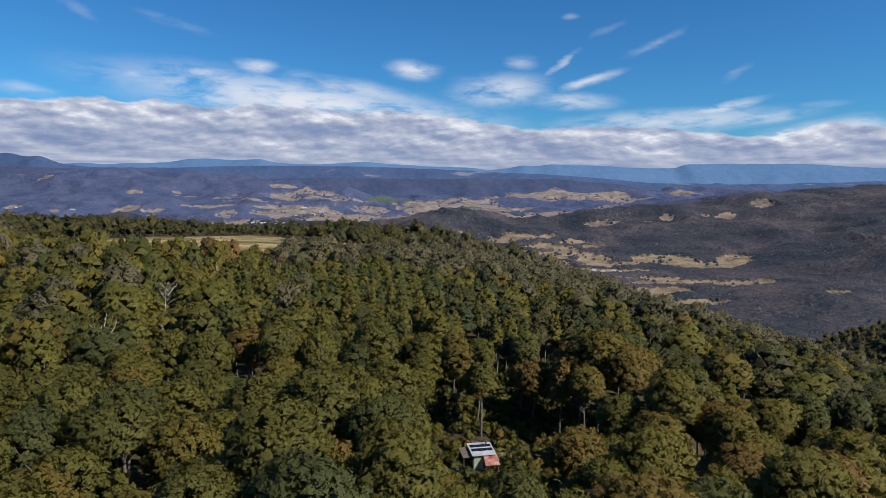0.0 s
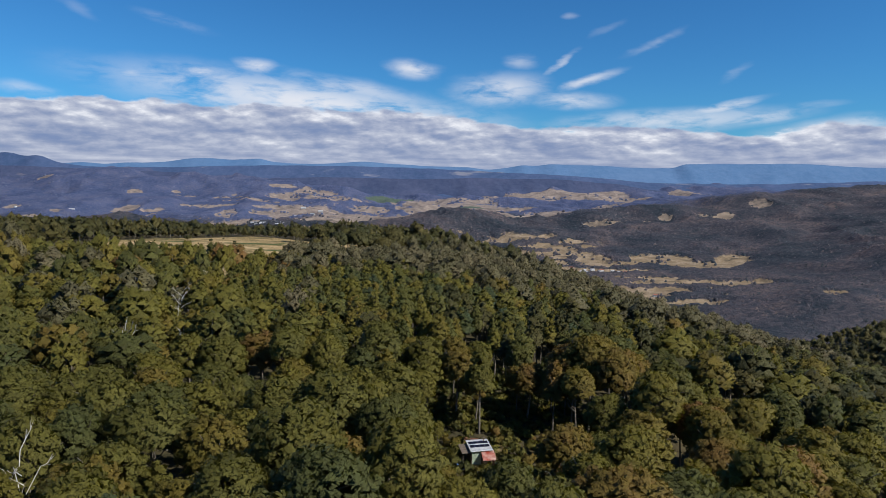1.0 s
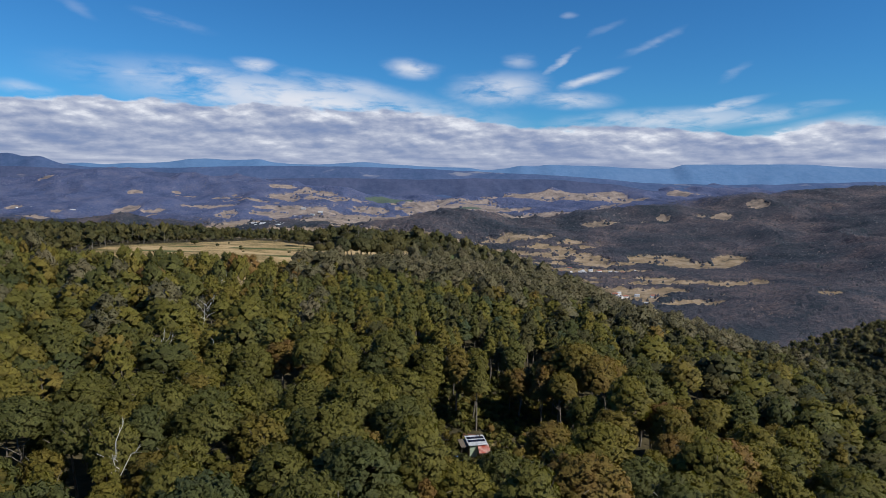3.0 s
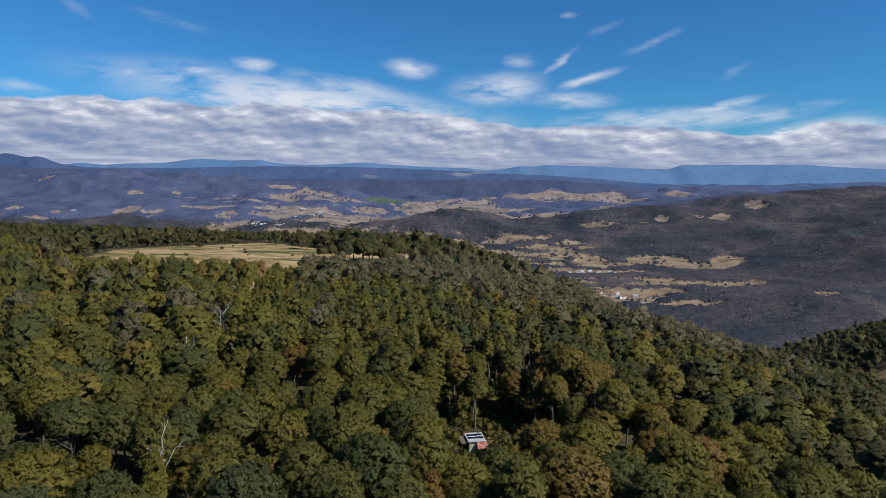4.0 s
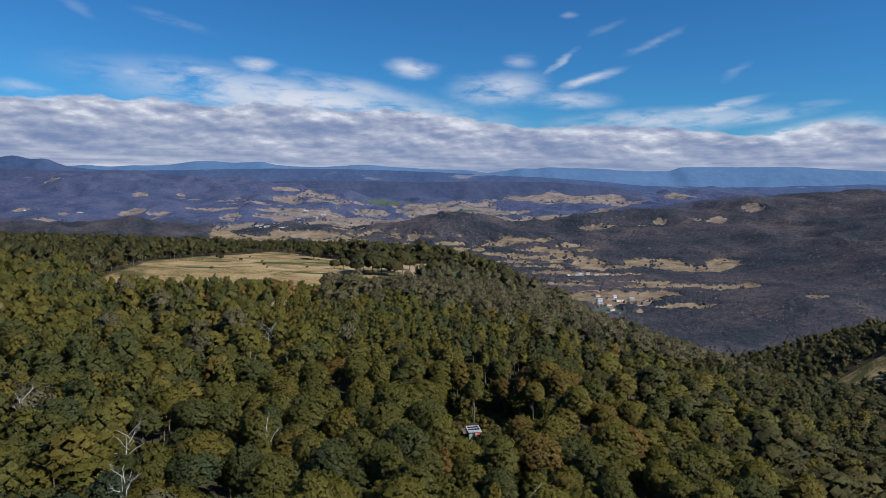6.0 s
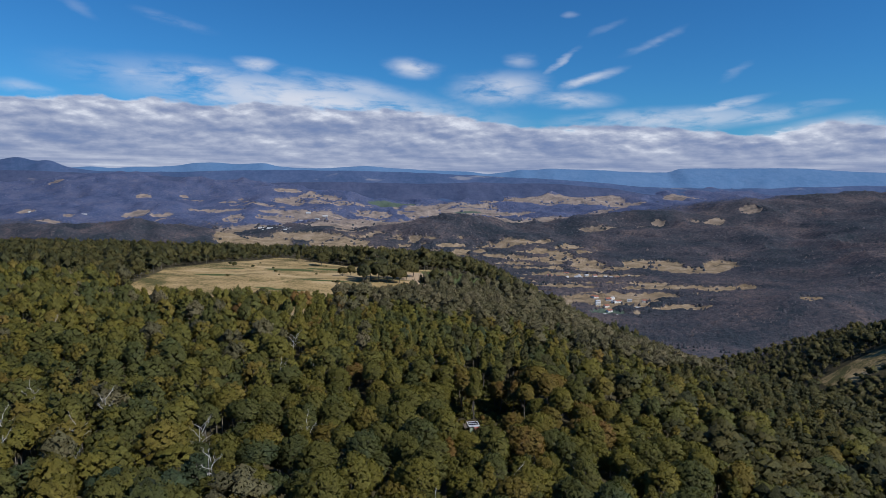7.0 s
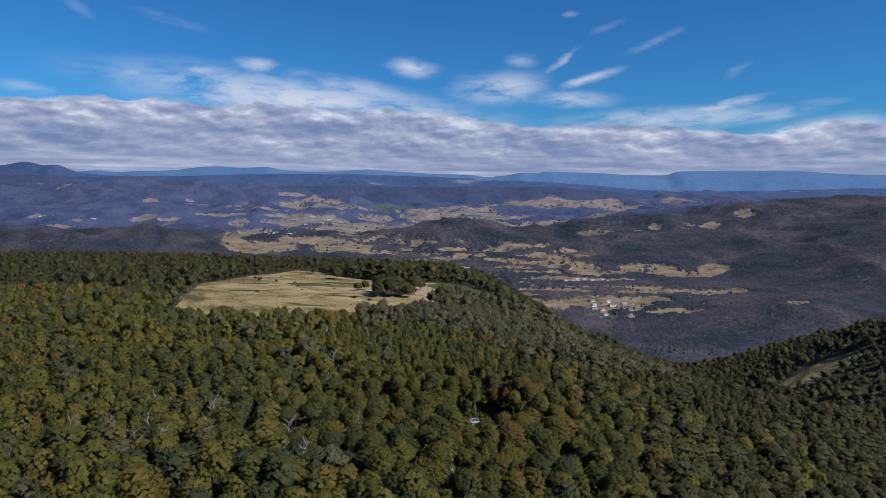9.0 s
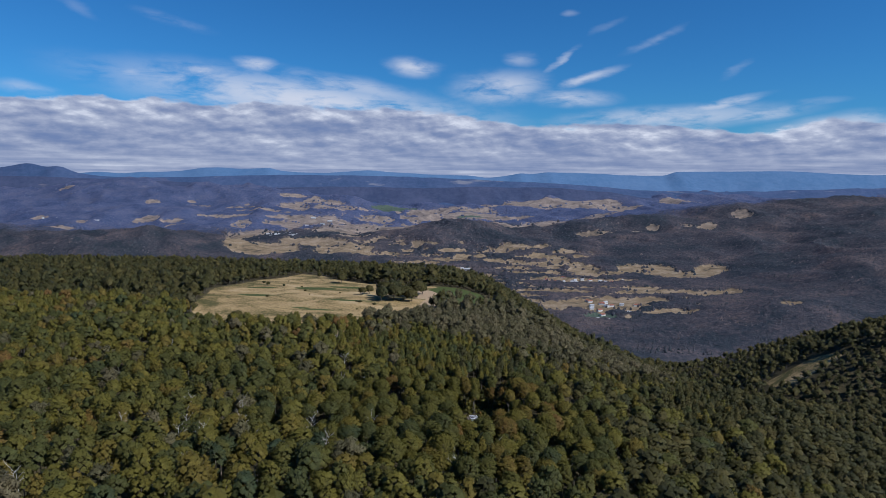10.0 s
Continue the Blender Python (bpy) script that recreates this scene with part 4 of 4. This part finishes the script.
def make_hut():
    hut = tagged(new("hut"), "small tin-roofed hut with solar panels and red porch", "hut")
    w, d, low, high = 1.75, 1.75, 2.1, 2.4
    wall = part("wall", box(-w, w, d - 0.06, d, -0.6, high - 0.1), M_TIMBER, hut, "weathered timber rear wall")
    part("wall", box(-w, -w + 0.06, -d + 0.02, d - 0.06, -0.6, low), M_TIMBER, hut, "weathered timber side wall")
    part("wall", box(w - 0.06, w, -d + 0.02, d - 0.06, -0.6, low), M_TIMBER, hut, "weathered timber side wall")
    front = part("wall", box(-w, w, -d + 0.02, -d + 0.08, -0.6, low - 0.02), M_TIMBER, hut, "front wall of red and pale green boards")
    boards(-w + 0.1, -0.1, -d - 0.005, -0.4, low - 0.05, 8, M_PALE, front)
    door = part("door", box(-0.06, 0.7, -d - 0.03, -d + 0.015, -0.3, 1.75), M_TIMBER, hut, "dark timber door")
    part("handle", box(0.5, 0.58, -d - 0.09, -d - 0.03, 0.75, 0.85, bevel=0.01), M_TIN, door)
    # low porch under flaking red tin
    part("porch_roof", wavy(-0.15, w + 0.35, -d - 1.7, -d - 0.03, 1.05, low - 0.06, 13), M_RED, hut, "flaking red tin porch roof")
    for x in (0.0, w + 0.2):
        part("post", box(x - 0.05, x + 0.05, -d - 1.6, -d - 1.5, -1.3, 1.02), M_TIMBER, hut)
    part("porch_wall", box(w + 0.14, w + 0.2, -d - 1.48, -d + 0.02, -1.0, 1.1), M_RED, hut, "red tin side of the porch")
    roof = part("roof", wavy(-w - 0.2, w + 0.2, -d - 0.35, d + 0.25, low + 0.03, high + 0.05, 22), M_TIN, hut, "pale corrugated tin roof")

    def on_roof(y):
        return low + 0.03 + (high + 0.02 - low) * (y + d + 0.35) / (2 * d + 0.6) + 0.07
    for y0, y1 in ((-0.85, 0.05), (0.40, 1.25)):
        for k in range(4):
            x0 = -w + 0.05 + k * 0.86
            c = [(x0, y0, on_roof(y0)), (x0 + 0.80, y0, on_roof(y0)), (x0 + 0.80, y1, on_roof(y1)), (x0, y1, on_roof(y1))]
            p = part("solar_panel", slab(c, 0.035), M_PANEL, roof, "dark blue solar panel")
            rim = slab([(x0 - 0.015, y0 - 0.03, on_roof(y0) + 0.006), (x0 + 0.815, y0 - 0.03, on_roof(y0) + 0.006), (x0 + 0.815, y0, on_roof(y0) + 0.006), (x0 - 0.015, y0, on_roof(y0) + 0.006)], 0.045)
            part("panel_rail", rim, M_WHITE, roof)
    # open lean-to on the west side
    for y in (-d + 0.3, d - 0.3):
        part("post", box(-w - 1.45, -w - 1.35, y - 0.05, y + 0.05, -0.7, 1.7), M_TIMBER, hut)
    part("awning", wavy(-w - 1.6, -w - 0.02, -d + 0.1, d - 0.1, 1.72, 2.0, 9), M_TIMBER, hut, "dull lean-to roof on posts")
    part("chimney", box(1.0, 1.2, d - 0.6, d - 0.4, high - 0.3, high + 0.75, bevel=0.02), M_TIMBER, hut, "dark stove pipe")
    hut.matrix_basis = pose(HUT[0], HUT[1], ground_z(HUT[0], HUT[1] - 2) + 0.25, 0, 0, 12) 


def make_clutter():
    """Junk that lies round the hut."""
    def at(ob, dx, dy, turn=0.0):
        x, y = HUT[0] + dx, HUT[1] + dy
        ob.matrix_basis = pose(x, y, ground_z(x, y), 0, 0, turn)
    r = np.random.default_rng(3)
    for dx, dy, turn, label in ((2.4, -4.4, 20, "heap of pale sawn boards in front of the hut"), (-3.6, -2.0, -35, "heap of grey boards beside the hut")):
        pile = tagged(new("timber_pile"), label, "timber pile")
        for k in range(12):
            y0, z0 = (k % 5) * 0.24 - 0.6, 0.02 + (k // 5) * 0.09
            sh = float(r.uniform(-0.25, 0.25))
            part("plank", box(-1.2 + sh, 1.2 + sh, y0, y0 + 0.2, z0, z0 + 0.07), M_WHITE if k % 3 == 0 else M_TIMBER, pile)
        at(pile, dx, dy, turn)
    tarp = tagged(new("tarpaulin"), "crumpled blue tarpaulin over stores beside the hut", "tarpaulin")
    bm = bmesh.new()
    bmesh.ops.create_grid(bm, x_segments=12, y_segments=12, size=0.9)
    for v in bm.verts:
        q = max(abs(v.co.x), abs(v.co.y)) / 0.9
        v.co.z = 0.62 * (1 - q ** 4) + 0.05 + 0.07 * noise.noise(v.co * 3)
    bmesh.ops.solidify(bm, geom=bm.faces[:], thickness=0.02)
    part("cover", bm, M_TARP, tarp)
    at(tarp, -3.4, -3.9, 12)
    shed = tagged(new("rusty_shelter"), "low rusty brown tin shelter behind the hut", "shelter")
    part("roof", wavy(-1.3, 1.3, -1.0, 1.0, 1.1, 1.5, 12), M_RUST, shed, "rusty tin roof")
    for sx in (-1.2, 1.2):
        part("wall", box(sx - 0.03, sx + 0.03, -0.9, 0.9, -0.4, 1.12), M_TIMBER, shed)
    part("wall", box(-1.17, 1.17, 0.84, 0.9, -0.4, 1.30), M_TIMBER, shed)
    at(shed, -1.2, 5.2, -10)


make_hut()
make_clutter()


def plant_undergrowth():
    """Bushes and bracken in the clearing and on the slope below the hut."""
    r = np.random.default_rng(61)
    x, y = scatter(-14, 30, 58, 152, 1.7, 61)
    keep = (np.hypot((x - HUT[0]) / 3.4, (y - HUT[1] + 0.8) / 3.9) > 1) & (r.uniform(0, 1, len(x)) < 0.75)
    x, y = x[keep], y[keep]
    bushes = [crown_arrays(880 + k, "full", 6, 1.5, 0.95, 0, 5, 0.28) for k in range(5)]
    size = np.column_stack([r.uniform(0.5, 1.5, len(x)), r.uniform(0.4, 1.35, len(x))])
    stuff("undergrowth", "olive and brown bushes in the clearing by the hut", "bushes", bushes, np.stack([x, y, height(x, y) - 0.2], 1), size, r.uniform(0.2, 1, len(x)), [M_LEAF], 62)


plant_undergrowth()


# ---- trees and bushes that stand alone ----
def bare_tree(seed, h, girth, limbs):
    ob = new("dead_tree")
    r = np.random.default_rng(seed)
    v, f, nn, _ = trunk_arrays(seed, h, 0, 7, girth)
    t = new("trunk", poly_mesh("trunk", v, f, None, nn))
    t.data.materials.append(M_DEADWOOD)
    t.parent = ob
    for k in range(limbs):
        z = h * (0.62 + 0.28 * k / limbs)
        ang = k * 2.4 + r.uniform(-0.4, 0.4)
        out = np.array([math.cos(ang), math.sin(ang), r.uniform(0.6, 1.3)])
        length = h * r.uniform(0.10, 0.18)
        pts = [np.array([0, 0, z]) + out * length * s + r.normal(0, 0.07 * length, 3) * (s > 0) for s in (0, 0.3, 0.6, 0.8, 1.0)]
        rows = [(*tube(pts, np.linspace(girth * 0.42, girth * 0.08, 5), 5), 0)]
        for _ in range(4):
            base = pts[int(r.integers(1, 4))]
            o2 = unit(out + r.normal(0, 0.8, 3))
            l2 = length * r.uniform(0.25, 0.5)
            rows.append((*tube([base, base + o2 * l2 * 0.5, base + o2 * l2 + r.normal(0, 0.05 * l2, 3)], [girth * 0.18, girth * 0.12, girth * 0.04], 4), 0))
        v, f, nn, _ = join(rows)
        b = new("branch", poly_mesh("branch", v, f, None, nn))
        b.data.materials.append(M_DEADWOOD)
        b.parent = ob
    return tagged(ob, "bare bleached dead tree standing in the forest", "dead tree", "dead trees")


def plant_dead():
    protos = [bare_tree(700, 18.5, 0.14, 6), bare_tree(701, 17.0, 0.12, 5), bare_tree(702, 19.5, 0.16, 7)]
    spots = [(-65, 116), (-49, 110), (-70, 150), (-87, 232), (-39, 49), (-102, 59), (-111, 21), (9, 15), (-173, 153), (-6, -6), (-101, 16), (-137, -33), (-102, 20), (-82, 206), (-92, 30), (-78, 8), (-118, 44), (-64, 36), (-128, 70), (-96, -8), (-52, 14), (-140, 30)]
    r = np.random.default_rng(44)
    for k, (x, y) in enumerate(spots):
        m = pose(x, y, ground_z(x, y) + 0.2, float(r.uniform(-6, 6)), float(r.uniform(-6, 6)), float(r.uniform(0, 360)))
        if k < 3:
            protos[k].matrix_basis = m
        else:
            copy_thing(protos[k % 3], m)


plant_dead()


def lone_tree(name, seed, spec, mat, label):
    shape, n, h, wide = spec
    ob = new(name)
    v, f, nn, _ = trunk_arrays(seed, h, 6, 6, 0.3)
    t = new("trunk", poly_mesh("trunk", v, f, None, nn))
    t.data.materials.append(M_BARK)
    v, f, nn, _ = crown_arrays(seed + 1, shape, n, h, wide, 2, 36, 0.4)
    v = v - np.array([0, 0, 0.2 * h])
    c = new("crown", poly_mesh("crown", v, f, None, nn))
    attribute(c.data, "tint", np.zeros(len(v)))
    c.data.materials.append(mat)
    t.parent = c.parent = ob
    return tagged(ob, label, "tree", "trees in the paddock")


def plant_paddock():
    label = "dark spreading tree standing in the dry paddock"
    protos = [lone_tree("paddock_tree", 800, ("full", 30, 17, 6.0), M_DARK, label), lone_tree("paddock_tree", 804, ("full", 28, 13, 5.0), M_DARK, label)]
    spots = [(-66, 436, 1.35), (-98, 486, 1.0), (-78, 430, 1.2), (-54, 452, 1.5), (-146, 582, 1.15), (-48, 438, 1.3), (-68, 458, 1.6), (-104, 476, 0.85), (-44, 472, 1.5), (-60, 444, 1.5), (-74, 446, 1.5), (-52, 486, 1.5), (-66, 478, 1.4), (-40, 508, 1.4), (-80, 464, 1.3), (-223, 526, 0.5), (-186, 640, 0.6), (-190, 318, 0.9)]
    for k, (x, y, s) in enumerate(spots):
        m = pose(x, y, ground_z(x, y) - 0.2, 0, 0, 77.0 * k)
        ob = protos[k] if k < 2 else copy_thing(protos[k % 2], m)
        if k < 2:
            ob.matrix_basis = m
        ob.scale = (s, s, s)
    r = np.random.default_rng(9)
    v, f, nn, _ = crown_arrays(850, "dome", 10, 2.6, 1.7, 0, 14, 0.3)
    me = poly_mesh("shrub", v + np.array([0, 0, -0.9]), f, None, nn)
    attribute(me, "tint", np.zeros(len(v)))
    me.materials.append(M_DARK)
    for k in range(18):
        x, y = float(r.uniform(-235, -60)), float(r.uniform(330, 590))
        s = float(r.uniform(0.5, 1.3))
        ob = tagged(new("shrub", me), "low dark shrub in dry grass", "shrub", "shrubs in the paddock")
        ob.matrix_basis = pose(x, y, ground_z(x, y), 0, 0, 40.0 * k) @ Matrix.Diagonal((s, s, s, 1))


plant_paddock()


def make_dam():
    cx, cy = -41.0, 389.0
    z = ground_z(cx, cy) + 0.5
    bm = bmesh.new()
    rim = [bm.verts.new((7.0 * math.cos(a) * (1 + 0.16 * math.sin(3 * a + 1)), 5.0 * math.sin(a) * (1 + 0.12 * math.sin(2 * a)), 0.0)) for a in np.arange(32) * 2 * math.pi / 32]
    bm.faces.new(rim)
    dam = part("dam_water", bm, M_WATER, None)
    dam.location = (cx, cy, z)
    tagged(dam, "small farm dam with blue water in the paddock", "water", kind="structure")
    bm = bmesh.new()
    rings = []
    for q, lift in ((0.97, -0.4), (1.08, 0.35), (1.28, 0.3), (1.55, -1.2)):
        rings.append([bm.verts.new((7.0 * q * math.cos(a) * (1 + 0.16 * math.sin(3 * a + 1)), 5.0 * q * math.sin(a) * (1 + 0.12 * math.sin(2 * a)), lift + 0.12 * noise.noise(Vector((math.cos(a) * 3, math.sin(a) * 3, q * 5))))) for a in np.arange(32) * 2 * math.pi / 32])
    for a, b in zip(rings, rings[1:]):
        for k in range(32):
            bm.faces.new((a[k], b[k], b[(k + 1) % 32], a[(k + 1) % 32]))
    bank = part("dam_bank", bm, M_SOIL, None)
    bank.location = (cx, cy, z)
    tagged(bank, "bare earth bank round the farm dam", "bank", kind="structure")


make_dam()


# ---- farms and the township in the valley ----
def house(w, d, h, wall_mat, roof_mat, label, category="house"):
    ob = tagged(new("house" if category == "house" else "farm_shed"), label, category, "buildings in the valley")
    part("wall", box(-w / 2, w / 2, -d / 2, d / 2, -2.5, h), wall_mat, ob)
    for s in (-1, 1):
        c = [(-w / 2 - 0.5, s * (d / 2 + 0.6), h - 0.25), (w / 2 + 0.5, s * (d / 2 + 0.6), h - 0.25), (w / 2 + 0.5, 0, h + d * 0.26), (-w / 2 - 0.5, 0, h + d * 0.26)]
        part("roof", slab(c if s < 0 else c[::-1], 0.15), roof_mat, ob)
    for x in (-w * 0.3, w * 0.28):
        part("window", box(x - 0.8, x + 0.8, -d / 2 - 0.06, -d / 2 + 0.02, 1.0, 2.1), M_GLASS, ob)
    part("door", box(-0.5, 0.5, -d / 2 - 0.05, -d / 2 + 0.02, 0.0, 2.1), M_TIMBER, ob)
    return ob


def build_valley():
    protos = [house(13, 9, 3.4, M_WHITE, M_ROOF, "white weatherboard farmhouse with pale tin roof"),
              house(15, 9, 3.2, M_WHITE, M_ROOFRED, "pale farmhouse with a brick-red roof"),
              house(26, 13, 5.0, M_ROOF, M_ROOF, "long pale tin farm shed in the valley", "shed")]
    r = np.random.default_rng(17)
    spots = []
    for cx, cy, sx, sy, n, kinds in ((-810, 2841, 70, 40, 20, (0, 2, 2, 1)), (-714, 2842, 50, 20, 6, (0, 2)), (448, 1695, 80, 70, 12, (0, 1, 0)), (413, 2078, 80, 50, 8, (0, 1, 2)), (538, 2081, 90, 50, 7, (0, 1)),
                                 (113, 2285, 120, 60, 9, (0, 1, 2)), (529, 1615, 45, 60, 6, (0, 1)), (426, 1527, 30, 40, 4, (0, 2)), (-768, 3356, 100, 90, 6, (0, 2)), (-2304, 3339, 60, 30, 4, (0, 2)), (-1955, 3234, 60, 40, 4, (0, 2))):
        for _ in range(n):
            spots.append((float(r.normal(cx, sx * 0.6)), float(r.normal(cy, sy * 0.6)), int(r.choice(kinds)), float(r.uniform(-50, 50))))
    used = set()
    for x, y, k, turn in spots:
        m = pose(x, y, ground_z(x, y) + 2.0, 0, 0, turn)
        if k not in used:
            used.add(k)
            protos[k].matrix_basis = m
        else:
            copy_thing(protos[k], m)


build_valley()
